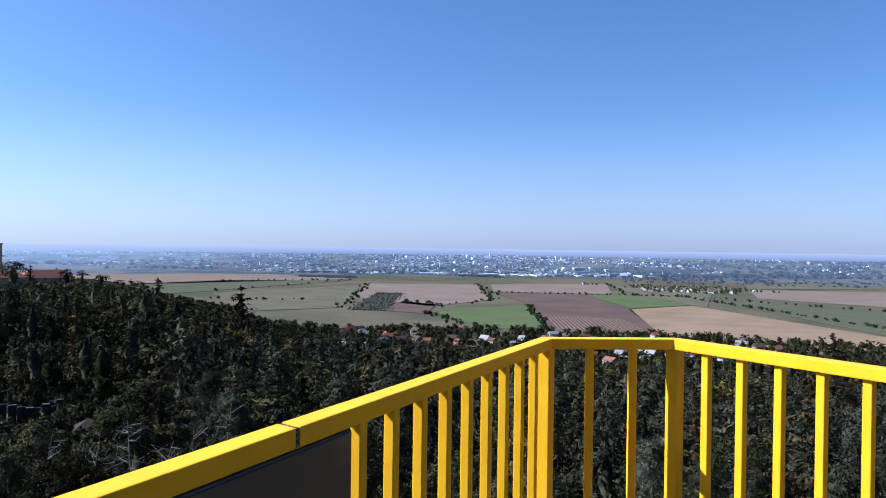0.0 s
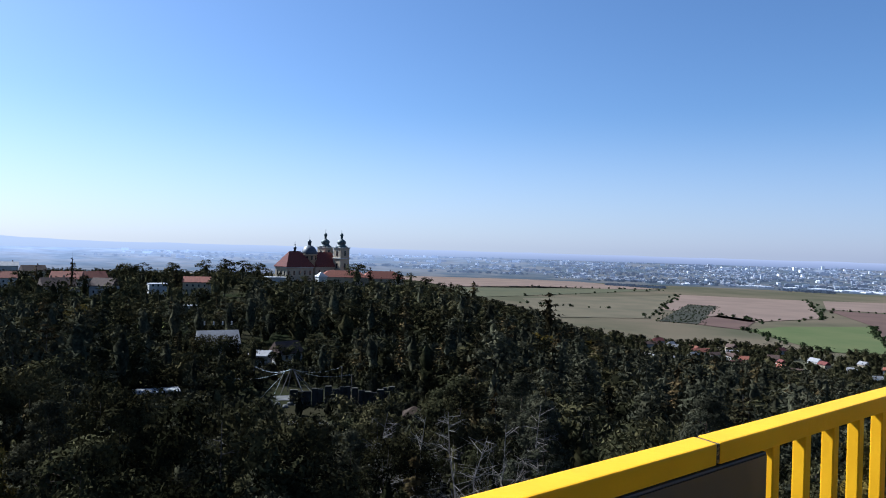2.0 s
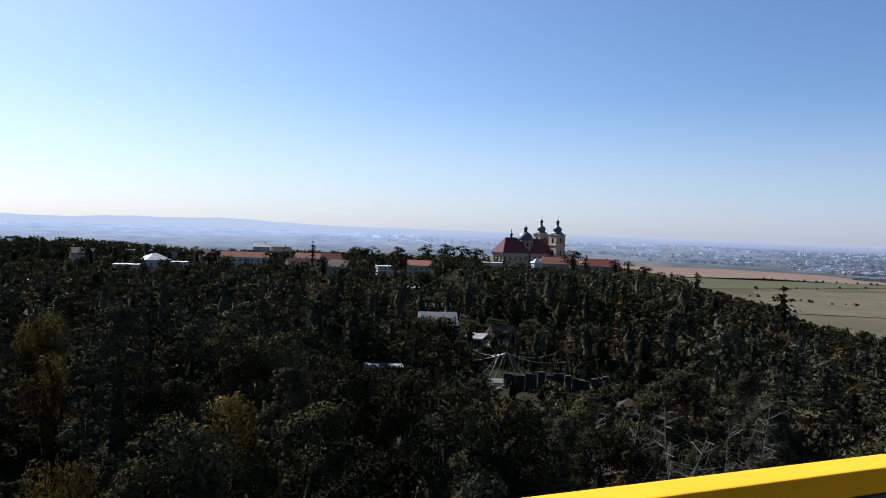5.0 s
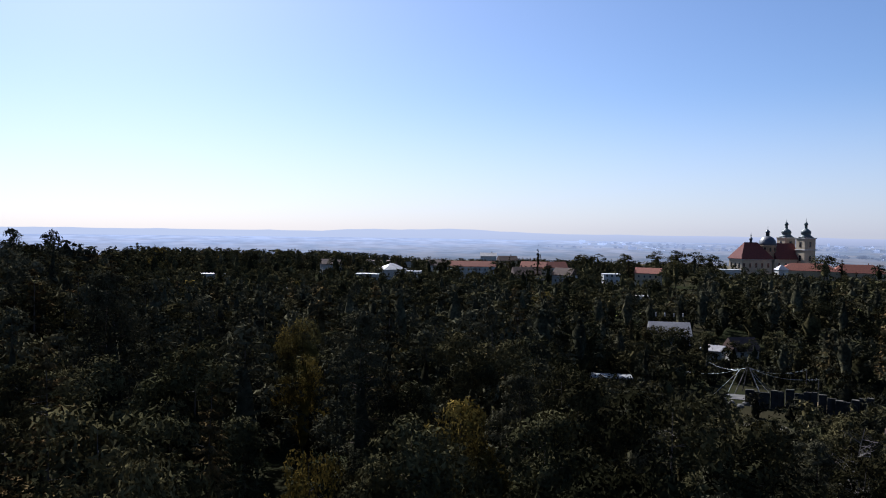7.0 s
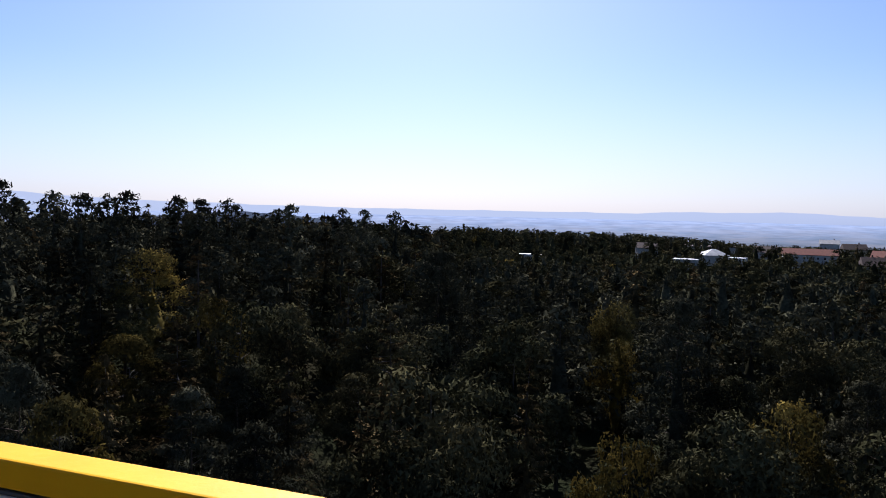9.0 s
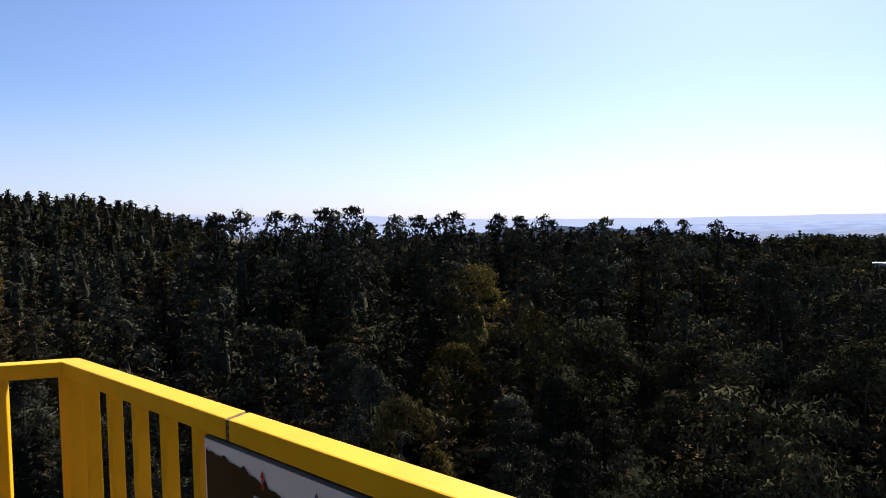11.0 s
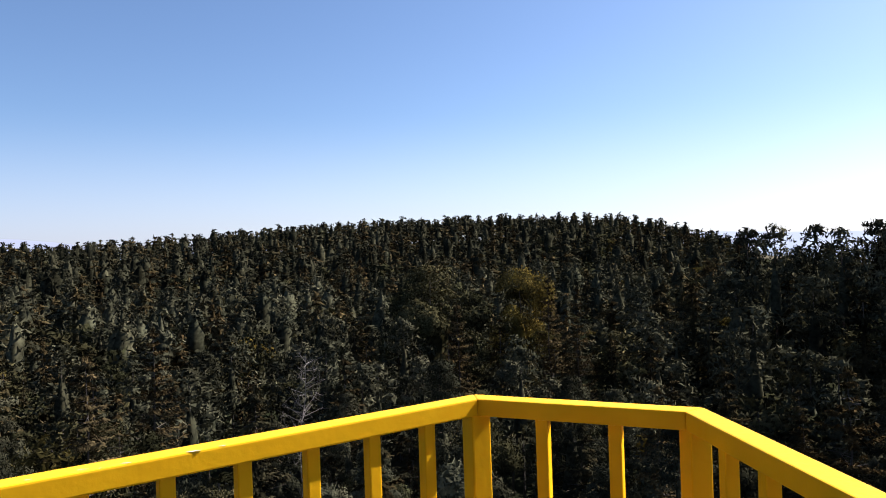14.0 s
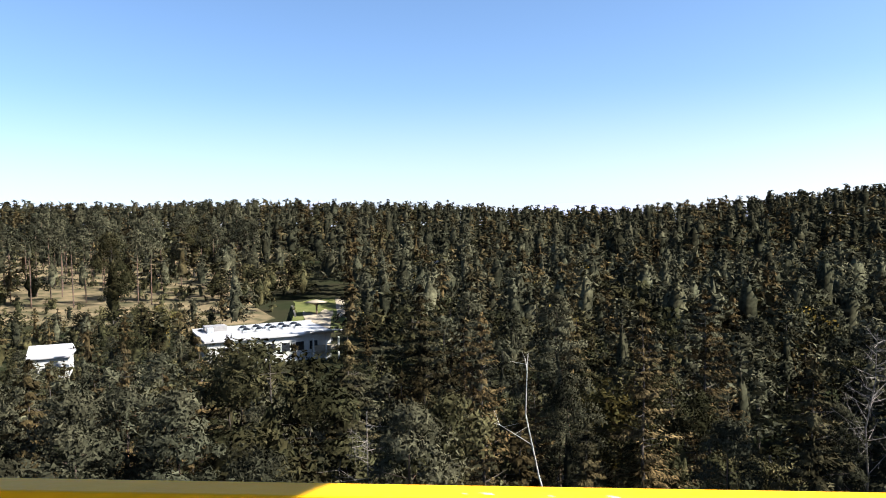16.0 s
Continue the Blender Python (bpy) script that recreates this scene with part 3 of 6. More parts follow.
def ceiling(b, r):
    """The steepest view line that tree tops may reach, in degrees, bearing by bearing: young growth stands where the view is open."""
    b = (np.asarray(b, float) + 60) % 360 - 60
    top = np.interp(b, [-40, -10, 5, 10, 15, 20, 25, 31, 35, 41, 52, 67, 72, 80, 90, 104, 112, 130, 150], [-8.6, -8.8, -8.4, -7.7, -7.2, -6.6, -4.9, -4.2, -3.4, -2.3, -2.0, -2.1, -2.2, -1.6, -1.5, -0.5, 0.4, 1.4, 9])
    top = np.where((b > 34) & (b < 63) & (r < 152), np.minimum(top, np.interp(b, [34, 37, 40.5, 53, 56, 63], [-6, -13.2, -13.3, -13.0, -11.4, -8])), top)
    top = np.where((b > 36) & (b < 62) & (r >= 152) & (r < 212), np.minimum(top, np.interp(b, [36, 44, 47, 52, 56, 58, 62], [-5.0, -6.0, -7.75, -7.75, -7.6, -6.0, -5])), top)
    top = np.where((b > 52) & (b < 96) & (r >= 152) & (r < 475), np.minimum(top, np.interp(b, [52, 60, 72, 84, 96], [-3.6, -3.4, -3.1, -3.3, -2.8]) - 0.45 * (r < 390)), top)
    top = np.where((b > 40) & (b < 52) & (r >= 212) & (r < 550), np.minimum(top, np.interp(b, [40, 43, 46, 48, 50, 52], [-2.7, -2.75, -2.6, -2.75, -2.75, -2.2])), top)
    top = np.where((b > 206) & (b < 223) & (r < 156), np.minimum(top, -8.15), top)
    top = np.where((b > 210.5) & (b < 216.4) & (r < 156), np.minimum(top, -9.6), top)
    top = np.where((b > 223) & (b < 240) & (r < 155), np.minimum(top, -7.3), top)
    top = np.where((b > 220) & (b < 240) & (r >= 155) & (r < 260), np.minimum(top, -4.4), top)
    top = np.where((b > 148) & (b < 152) & (r < 120), np.minimum(top, -8.8), top)
    for _, hb, hr, he, hw in HEROES:
        top = np.where((np.abs(b - (hb + 60) % 360 + 60) < 190 * hw / hr) & (r < hr) & (r > hr - 34), np.minimum(top, he - 3.0), top)
    return top


def woods(bearing, r):
    """Which trees grow where: the share of each kind, or None where none grow."""
    if bearing < 30 or bearing > 290:
        return (0.10, 0.05, 0.41, 0.40, 0.04)
    if bearing < 100:
        return (0.08, 0.05, 0.36, 0.50, 0.01) if r < 330 else (0.07, 0.02, 0.18, 0.725, 0.005)
    if bearing < 150:
        return (0.20, 0.14, 0.42, 0.20, 0.04)
    return (0.18, 0.10, 0.50, 0.20, 0.02) if r < 270 else (0.30, 0.05, 0.58, 0.07, 0.0)


def spots(r0, r1, gap, b0, b1, seed):
    """Uneven spots for trees in a ring sector."""
    rg = np.random.default_rng(seed)
    n = int(2 * r1 / gap) + 1
    gx, gy = np.meshgrid(np.arange(n) * gap - r1, np.arange(n) * gap - r1)
    x = (gx + rg.uniform(-0.42, 0.42, gx.shape) * gap).ravel()
    y = (gy + rg.uniform(-0.42, 0.42, gy.shape) * gap).ravel()
    r, b = np.hypot(x, y), (np.degrees(np.arctan2(-x, y)) - b0) % 360 + b0
    ok = (r >= r0) & (r < r1) & (b >= b0) & (b <= b1)
    z = height(x, y)
    ok &= z > -97
    for cx, cy, cr in CLEAR:
        ok &= np.hypot(x - cx, y - cy) > cr
    return x[ok], y[ok], z[ok], r[ok], b[ok], rg


NAMES = list(KINDS)


def plant_near(r0, r1, gap):
    first = {}
    x, y, z, r, b, rg = spots(r0, r1, gap, -30, 245, 11)
    for i in range(len(x)):
        k = NAMES[rg.choice(5, p=woods(b[i], r[i]))]
        s = int(rg.integers(4))
        sc = rg.uniform(0.70, 1.12)
        room = (EYE + r[i] * math.tan(radians(float(ceiling(b[i], r[i])) - rg.uniform(0, 1.2))) - z[i]) / (17.5 if k in ("broad", "gold") else 21.5)
        if 34 < b[i] < 66:
            room = max(room, 0.2)
        if room < 0.16:
            continue
        sc = min(sc, room)
        m = Matrix.Translation((x[i], y[i], z[i] - 0.15)) @ Matrix.Rotation(rg.uniform(0, 6.28), 4, "Z") @ Matrix.Rotation(rg.normal(0, 0.02), 4, "X")
        crown, tr = SHAPES[k][0][s]
        if (k, s) not in first:
            lab = {"spruce": "dark green spruce with drooping branches in the wood", "larch": "olive and brown larch with thin branches", "pine": "tall pine with a bare trunk and tufted crown", "broad": "broadleaf tree with a dense green crown", "gold": "broadleaf tree turning yellow in autumn"}[k]
            top = tagged(new(KINDS[k][2]), lab, "tree", "trees of the wood below the lookout")
            mesh_ob("trunk", *tr, KINDS[k][1], top)
            leafy("crown", *crown, KINDS[k][0], top)
            first[(k, s)] = top
            top.matrix_basis = m @ Matrix.Scale(sc, 4)
        else:
            o = copy_thing(first[(k, s)], m)
            o.scale = (sc, sc, sc * rg.uniform(0.92, 1.08))


def plant_far(name, r0, r1, gap, level, b0, b1, seed, label, kmin=0.76, kmax=1.12):
    x, y, z, r, b, rg = spots(r0, r1, gap, b0, b1, seed)
    bins = {k: [] for k in KINDS}
    trunks = []
    for i in range(len(x)):
        k = NAMES[rg.choice(5, p=woods(b[i], r[i]))]
        (cv, cf, cn), (tv, tf) = SHAPES[k][level][int(rg.integers(4))]
        a, sc = rg.uniform(0, 6.28), rg.uniform(kmin, kmax)
        room = (EYE + r[i] * math.tan(radians(float(ceiling(b[i], r[i])) - rg.uniform(0, 1.3 if r[i] < 270 else 0.5))) - z[i]) / (17.5 if k in ("broad", "gold") else 21.5)
        if room < (0.24 if 34 < b[i] < 66 and r[i] < 215 else 0.10) or (220 < b[i] < 238 and 236 < r[i] < 440 and rg.random() < 0.28):
            continue
        sc = min(sc, room)
        rot = np.array([[math.cos(a), -math.sin(a), 0], [math.sin(a), math.cos(a), 0], [0, 0, 1]]) * sc
        turn = rot / sc
        rot[:2] *= ((1.0, 1.1, 1.25, 1.5)[level] if room >= sc else 1.4) * rg.uniform(0.88, 1.15)
        off = np.array([x[i], y[i], z[i] - 0.3])
        bins[k].append((cv @ rot.T + off, cf, cn @ turn.T))
        if level < 2:
            trunks.append((tv @ rot.T + off, tf))
    for k, bits in bins.items():
        if bits:
            tagged(leafy(name, *joined(bits), KINDS[k][0]), label + ", " + {"spruce": "dark spruce crowns", "larch": "olive larch crowns", "pine": "tufted pine crowns", "broad": "green broadleaf crowns", "gold": "yellowing crowns"}[k], "trees", kind="stuff")
    if trunks:
        tagged(mesh_ob(name + "_trunks", *join(trunks), M_BARK), "many thin brown trunks of the wood", "trees", kind="stuff")


plant_near(26, 74, 8.6)
plant_far("wood", 74, 132, 6.9, 1, -26, 240, 21, "dense mixed wood on the hillside")
plant_far("wood", 132, 270, 7.9, 2, -26, 240, 22, "dense mixed wood on the hillside")
plant_far("distant_wood", 270, 640, 10.9, 3, 138, 238, 31, "far mixed wood over the hills")
plant_far("distant_wood", 270, 640, 9.2, 3, 96, 112, 34, "far mixed wood over the hills")
plant_far("distant_wood", 270, 800, 11.6, 3, -28, 34, 32, "far mixed wood over the hills")
plant_far("distant_wood", 270, 690, 10.2, 3, 34, 96, 33, "wooded gardens on the church hill")

# ---- building materials ----
M_CREAM = mat("cream_plaster", (0.352, 0.288, 0.2), 0.9, (0.288, 0.232, 0.16), 0.4)
M_WHITE = mat("white_plaster", (0.4, 0.388, 0.36), 0.85, (0.288, 0.28, 0.26), 0.5)
M_GREYWALL = mat("grey_plaster", (0.336, 0.32, 0.296), 0.9, (0.264, 0.256, 0.24), 0.5)
M_ROOFDARK = mat("dark_red_tiles", (0.128, 0.036, 0.028), 0.85, (0.088, 0.028, 0.024), 1.2, spec=0.2)
M_ROOFRED = mat("orange_tiles", (0.235, 0.082, 0.050), 0.85, (0.165, 0.062, 0.042), 1.2, spec=0.2)
M_ROOFBROWN = mat("brown_tiles", (0.08, 0.048, 0.036), 0.85, (0.052, 0.0336, 0.0272), 1.2, spec=0.2)
M_ROOFGREY = mat("grey_sheet_roof", (0.216, 0.204, 0.2), 0.55, (0.152, 0.144, 0.1424), 0.8)
M_ROOFWHITE = mat("pale_roof", (0.32, 0.308, 0.308), 0.6, (0.224, 0.22, 0.224), 0.6)
M_COPPER = mat("green_copper", (0.052, 0.08, 0.076), 0.6, (0.032, 0.048, 0.0496), 1.0)
M_SLATE = mat("dark_slate", (0.028, 0.036, 0.048), 0.5, (0.048, 0.056, 0.072), 1.0)
M_GLASS = mat("dark_window_glass", (0.016, 0.0176, 0.0208), 0.15)
M_STONE = mat("grey_stone", (0.08, 0.076, 0.068), 0.95, (0.044, 0.0416, 0.0384), 0.7, bump=0.6, bump_scale=2)
M_WOOD = mat("weathered_timber", (0.192, 0.128, 0.08), 0.9, (0.128, 0.088, 0.06), 2.0)
M_GRASS = mat("cut_grass", (0.068, 0.0784, 0.0272), 0.95, (0.092, 0.092, 0.0336), 0.25, spec=0.0, bump=0.4, bump_scale=4)
M_DRY = mat("dry_grass", (0.150, 0.112, 0.066), 0.95, (0.046, 0.044, 0.024), 0.16, spec=0.0, bump=0.4, bump_scale=3)
M_SAND = mat("pale_gravel", (0.272, 0.228, 0.168), 0.95, (0.2, 0.168, 0.124), 0.4, spec=0.0)
M_DARKWOOD = mat("dark_brown_timber", (0.050, 0.033, 0.022), 0.9, (0.030, 0.021, 0.015), 2.0, spec=0.1)
M_PALE = mat("pale_rock", (0.088, 0.0832, 0.0704), 0.95, (0.044, 0.0416, 0.0352), 0.3, bump=0.5, bump_scale=2, spec=0.1)
M_STEEL = mat("galvanised_steel", (0.44, 0.448, 0.456), 0.45, (0.336, 0.344, 0.352), 3, metal=0.7)
M_BIRCH = mat("birch_bark", (0.32, 0.296, 0.264), 0.85, (0.12, 0.104, 0.088), 2.5, low=0.5, high=0.7)


def place(bearing, r, turn=0.0, dz=0.0):
    """A pose on the ground, facing the lookout, turned by some degrees."""
    x, y = polar(bearing, r)
    return Matrix.Translation((x, y, float(height(x, y)) + dz)) @ Matrix.Rotation(radians(bearing + turn), 4, "Z")


def hipped(w, d, h, over=0.4, ridge=0.5, thick=0.22):
    """A roof over w by d with its eaves at z = 0; ridge 1 gives gables, less gives hips."""
    bm = bmesh.new()
    W, D, r = w / 2 + over, d / 2 + over, (w / 2 + (over if ridge >= 1 else 0)) * min(ridge, 1)
    low = [bm.verts.new(p) for p in ((-W, -D, 0), (W, -D, 0), (W, D, 0), (-W, D, 0))]
    bot = [bm.verts.new((v.co.x, v.co.y, -thick)) for v in low]
    a, b = bm.verts.new((-r, 0, h)), bm.verts.new((r, 0, h))
    bm.faces.new((low[0], low[1], b, a))
    bm.faces.new((low[2], low[3], a, b))
    bm.faces.new((low[1], low[2], b))
    bm.faces.new((low[3], low[0], a))
    bm.faces.new(bot[::-1])
    for i in range(4):
        j = (i + 1) % 4
        bm.faces.new((bot[i], bot[j], low[j], low[i]))
    return bm


def windows_on(thing, w, h, n, floors, y, z0, size=(1.1, 1.4), gap=3.0):
    """Rows of sunk dark windows with pale frames on the wall at y, which faces -y."""
    first = None
    for fl in range(floors):
        for i in range(n):
            x = (i + 0.5) / n * w - w / 2
            m = Matrix.Translation((x, y, z0 + fl * gap))
            if first is None:
                first = part("window", box_bm(size[0], 0.10, size[1], None, 0.02), M_WHITE, thing)
                pane = part("pane", box_bm(size[0] * 0.82, 0.06, size[1] * 0.86, Matrix.Translation((0, -0.04, size[1] * 0.07))), M_GLASS, first, "dark glass")
                first.matrix_local = m
                firstpane = pane
            else:
                o = new("window", first.data)
                o.parent, o.matrix_local = thing, m
                q = new("pane", firstpane.data)
                q.parent = o
                q["label"] = "dark glass"


def house(name, m, w, d, wall_h, roof_h, wall, roof, label, ridge=1.0, chim=1, wins=3, floors=1, sink=1.0, category="house", group=""):
    top = tagged(new(name), label, category, group)
    top.matrix_world = m
    part("wall", box_bm(w, d, wall_h + sink, Matrix.Translation((0, 0, -sink)), 0.03), wall, top)
    if ridge >= 1 and roof_h > 0:
        for sx in (-1, 1):
            bm = bmesh.new()
            x0, x1 = sx * (w / 2 - 0.25), sx * (w / 2 - 0.005)
            vs = [bm.verts.new(p) for x in (x0, x1) for p in ((x, -d / 2, wall_h), (x, d / 2, wall_h), (x, 0, wall_h + roof_h * 0.93))]
            for f in ((0, 1, 2), (5, 4, 3), (0, 3, 4, 1), (1, 4, 5, 2), (2, 5, 3, 0)):
                bm.faces.new([vs[i] for i in f])
            bmesh.ops.recalc_face_normals(bm, faces=bm.faces)
            part("gable", bm, wall, top)
    if roof_h > 0:
        rf = part("roof", hipped(w, d, roof_h, 0.45, ridge), roof, top)
        rf.location = (0, 0, wall_h + 0.23)
        for i in range(chim):
            x = w * (0.22 - 0.4 * i)
            part("chimney", box_bm(0.6, 0.5, roof_h * 0.5 + 1.0, Matrix.Translation((x, d * 0.1, wall_h + roof_h * 0.55)), 0.03), M_ROOFBROWN, top)
    else:
        part("roof", box_bm(w + 0.5, d + 0.5, 0.3, Matrix.Translation((0, 0, wall_h)), 0.04), roof, top)
    if wins:
        windows_on(top, w * 0.9, wall_h, wins, floors, -d / 2 - 0.02, 0.9)
    return top


# ---- the church on its hill ----
def lathe(profile, sides=16):
    """A turned shape from (radius, height) pairs."""
    bm = bmesh.new()
    rings = []
    for r, z in profile:
        rings.append([bm.verts.new((math.cos(i * 6.28319 / sides) * r, math.sin(i * 6.28319 / sides) * r, z)) for i in range(sides)])
    for a, b in zip(rings, rings[1:]):
        for i in range(sides):
            j = (i + 1) % sides
            bm.faces.new((a[i], a[j], b[j], b[i]))
    bm.faces.new(rings[0][::-1])
    bm.faces.new(rings[-1])
    for f in bm.faces:
        f.smooth = True
    return bm


def moved(bm, x, y, z):
    bmesh.ops.translate(bm, vec=(x, y, z), verts=bm.verts)
    return bm


def build_church():
    # x runs along the nave to the front with the towers, y across it; z = 0 at the foot of the walls
    top = tagged(new("church"), "cream baroque church with two green onion towers and dome", "church")
    x, y = polar(47.4, 600)
    # the nave runs to the right and away from the lookout
    top.matrix_world = Matrix.Translation((x, y, -7.0)) @ Matrix.Rotation(radians(47.4 + 38), 4, "Z")
    eave = 14.5
    part("wall", box_bm(26, 15, eave + 6, Matrix.Translation((-14, 0, -6)), 0.1), M_CREAM, top, "cream plaster walls of the choir")
    part("nave_wall", box_bm(22, 17, eave + 6, Matrix.Translation((11.5, 0, -6)), 0.1), M_CREAM, top)
    rf = part("roof", hipped(26.5, 15.5, 12.0, 0.7, 0.42, 0.5), M_ROOFDARK, top, "steep dark red hipped roof")
    rf.location = (-14, 0, eave + 0.5)
    rf2 = part("nave_roof", hipped(20, 17, 11.5, 0.7, 1.0, 0.5), M_ROOFDARK, top)
    rf2.location = (12.6, 0, eave + 0.5)
    part("cornice", box_bm(27, 16, 0.6, Matrix.Translation((-14, 0, eave - 0.7)), 0.1), M_WHITE, top)
    tur = part("ridge_turret", moved(lathe([(0.9, 0), (0.9, 2.6), (1.25, 2.7), (1.3, 3.3), (0.8, 4.2), (0.35, 4.6), (0.3, 5.6), (0.55, 6.0), (0.12, 6.8), (0.06, 9.0)], 10), -14, 0, eave + 11.8), M_SLATE, top, "slim dark ridge turret")
    part("drum", moved(lathe([(6.2, 0), (6.2, 9.5), (6.6, 9.6), (6.6, 10.2)], 20), 0.5, 0, eave + 0.2), M_CREAM, top)
    for i in range(10):
        a = i * 6.28319 / 10
        part("drum_window", box_bm(1.3, 0.3, 3.2, Matrix.Translation((0.5 + math.cos(a) * 6.12, math.sin(a) * 6.12, eave + 5.6)) @ Matrix.Rotation(a + math.pi / 2, 4, "Z"), 0.05), M_GLASS, top, "dark window")
    dome = part("dome", moved(lathe([(6.5, 0), (6.3, 1.6), (5.6, 3.6), (4.3, 5.4), (2.6, 6.6), (1.3, 7.1)], 20), 0.5, 0, eave + 10.3), M_SLATE, top, "dark blue slate dome")
    part("lantern", moved(lathe([(1.3, 0), (1.3, 2.6), (1.6, 2.7), (1.7, 3.2), (1.2, 4.0), (0.4, 4.8), (0.14, 5.4), (0.07, 8.0)], 10), 0.5, 0, eave + 17.2), M_SLATE, top)
    for sy in (-1, 1):
        cy = sy * 10.5
        tw = part("tower", box_bm(9.5, 9.5, 31 + 6, Matrix.Translation((25.5, cy, -6)), 0.15), M_CREAM, top, "cream plaster bell tower")
        for z in (21.5, 30.2):
            part("tower_cornice", box_bm(10.6, 10.6, 0.8, Matrix.Translation((25.5, cy, z)), 0.15), M_WHITE, top)
        part("tower_cap", moved(lathe([(5.6, 0), (4.3, 1.2), (3.1, 2.0), (3.3, 2.6), (3.75, 3.6), (3.5, 4.8), (2.4, 5.9), (1.2, 6.6), (1.0, 7.0), (0.95, 9.2), (1.35, 9.4), (1.5, 10.2), (0.9, 11.2), (0.35, 11.8), (0.14, 12.6), (0.07, 15.2)], 14), 25.5, cy, 31.0), M_COPPER, top, "green copper onion cap")
        for zz in (23.8, 13.5):
            for dx, dy in ((0, -4.8), (4.8, 0), (-4.8, 0)):
                part("belfry_window", box_bm(1.8 if dx == 0 else 0.25, 0.25 if dx == 0 else 1.8, 4.2, Matrix.Translation((25.5 + dx, cy + dy, zz)), 0.05), M_GLASS, top, "dark belfry opening")
    for i in range(5):
        part("choir_window", box_bm(1.5, 0.3, 3.4, Matrix.Translation((-25 + i * 5.2, -7.5, 8.2)), 0.05), M_GLASS, top, "dark arched window")
    for i in range(3):
        part("nave_window", box_bm(1.7, 0.3, 4.0, Matrix.Translation((4.5 + i * 6.0, -8.5, 7.8)), 0.05), M_GLASS, top, "dark arched window")
        part("end_window", box_bm(0.3, 1.5, 3.4, Matrix.Translation((-27.0, -4.6 + i * 4.6, 8.2)), 0.05), M_GLASS, top, "dark window")
    return top


build_church()
house("monastery_wing", place(44.7, 560, 10, -3.2), 36, 13, 9.0, 5.0, M_CREAM, M_ROOFRED, "long cream monastery wing with an orange tiled roof", 0.62, 2, 9, 2, 4, "building")
house("monastery_wing", place(41.7, 580, 16, -2.6), 34, 13, 7.5, 5.6, M_CREAM, M_ROOFRED, "cream monastery wing with an orange hipped roof", 0.6, 1, 8, 2, 4, "building")
house("pavilion", place(49.9, 520, 10, 0.5), 13, 9, 5.0, 0, M_GREYWALL, M_ROOFWHITE, "low flat-roofed pavilion below the church", 1, 0, 4, 1, 3, "building")
house("chapel", place(46.4, 500, 25, 3.0), 6, 6, 4.2, 3.0, M_WHITE, M_ROOFWHITE, "small bright chapel among the trees", 0.1, 0, 1, 1, 3, "building")

# ---- the hilltop suburb ----
G = "houses of the hilltop suburb"
house("house", place(69.1, 450, 8, 1.4), 27, 10, 6.2, 3.2, M_WHITE, M_ROOFRED, "long white house with an orange tiled roof", 1, 2, 7, 2, 3, group=G)
house("hall", place(76.0, 520, -4), 36, 14, 7.2, 0, M_GREYWALL, M_ROOFBROWN, "long dark flat-roofed hall behind the houses", 1, 0, 8, 1, 2, "building")
house("house", place(75.5, 440, 20, 1.4), 14, 12, 4.2, 3.4, M_WHITE, M_ROOFWHITE, "white house with a pale tent-shaped roof", 0.15, 1, 3, 1, 3, group=G)
house("house", place(73.8, 405, -10, 1.4), 8, 8, 5.6, 0, M_WHITE, M_ROOFGREY, "white cube house with a flat grey roof", 1, 0, 2, 2, 3, group=G)
house("house", place(77.4, 400, -6, 1.4), 12, 9, 4.6, 0, M_GREYWALL, M_ROOFGREY, "grey flat-roofed house in the trees", 1, 0, 3, 1, 3, group=G)
house("house", place(64.3, 445, -12, 1.4), 15, 10, 5.8, 3.8, M_CREAM, M_ROOFRED, "cream house with a bright orange roof", 1, 2, 4, 1, 3, group=G)
house("house", place(62.6, 470, 22, 1.4), 12, 9, 5.5, 3.6, M_WHITE, M_ROOFRED, "white house with an orange gable roof", 1, 1, 3, 1, 3, group=G)
house("house", place(64.9, 390, 12, 1.4), 14, 10, 4.6, 4.0, M_GREYWALL, M_ROOFBROWN, "grey house with a dark brown gable roof", 1, 2, 3, 1, 3, group=G)
house("house", place(61.9, 400, -25, 1.4), 11, 9, 4.4, 3.8, M_GREYWALL, M_ROOFBROWN, "small house with a dark brown roof", 1, 1, 3, 1, 3, group=G)
house("house", place(58.4, 420, 10, 1.4), 9, 8, 5.2, 0, M_WHITE, M_ROOFWHITE, "white house with a flat pale roof", 1, 0, 3, 2, 3, group=G)
house("house", place(55.6, 430, -8, 1.4), 14, 9, 6.2, 3.0, M_CREAM, M_ROOFRED, "cream house with a low reddish roof", 1, 2, 4, 2, 3, group=G)
house("garage_row", place(56.3, 330, 4), 9, 6, 3.0, 0, M_GREYWALL, M_ROOFGREY, "low grey garage with a flat roof", 1, 0, 2, 1, 2, "garage")
house("house", place(67.9, 560, 0, 1.4), 12, 9, 8.6, 2.6, M_WHITE, M_ROOFGREY, "white house with a pale sheet roof", 1, 1, 3, 2, 3, group=G)
house("house", place(66.4, 520, 15, 1.4), 13, 9, 7.2, 3.4, M_CREAM, M_ROOFBROWN, "house with a dark tiled roof behind others", 1, 1, 3, 2, 3, group=G)
house("house", place(71.9, 480, -18, 1.4), 12, 9, 5.6, 3.6, M_GREYWALL, M_ROOFBROWN, "grey house with a brown roof", 1, 1, 3, 1, 3, group=G)
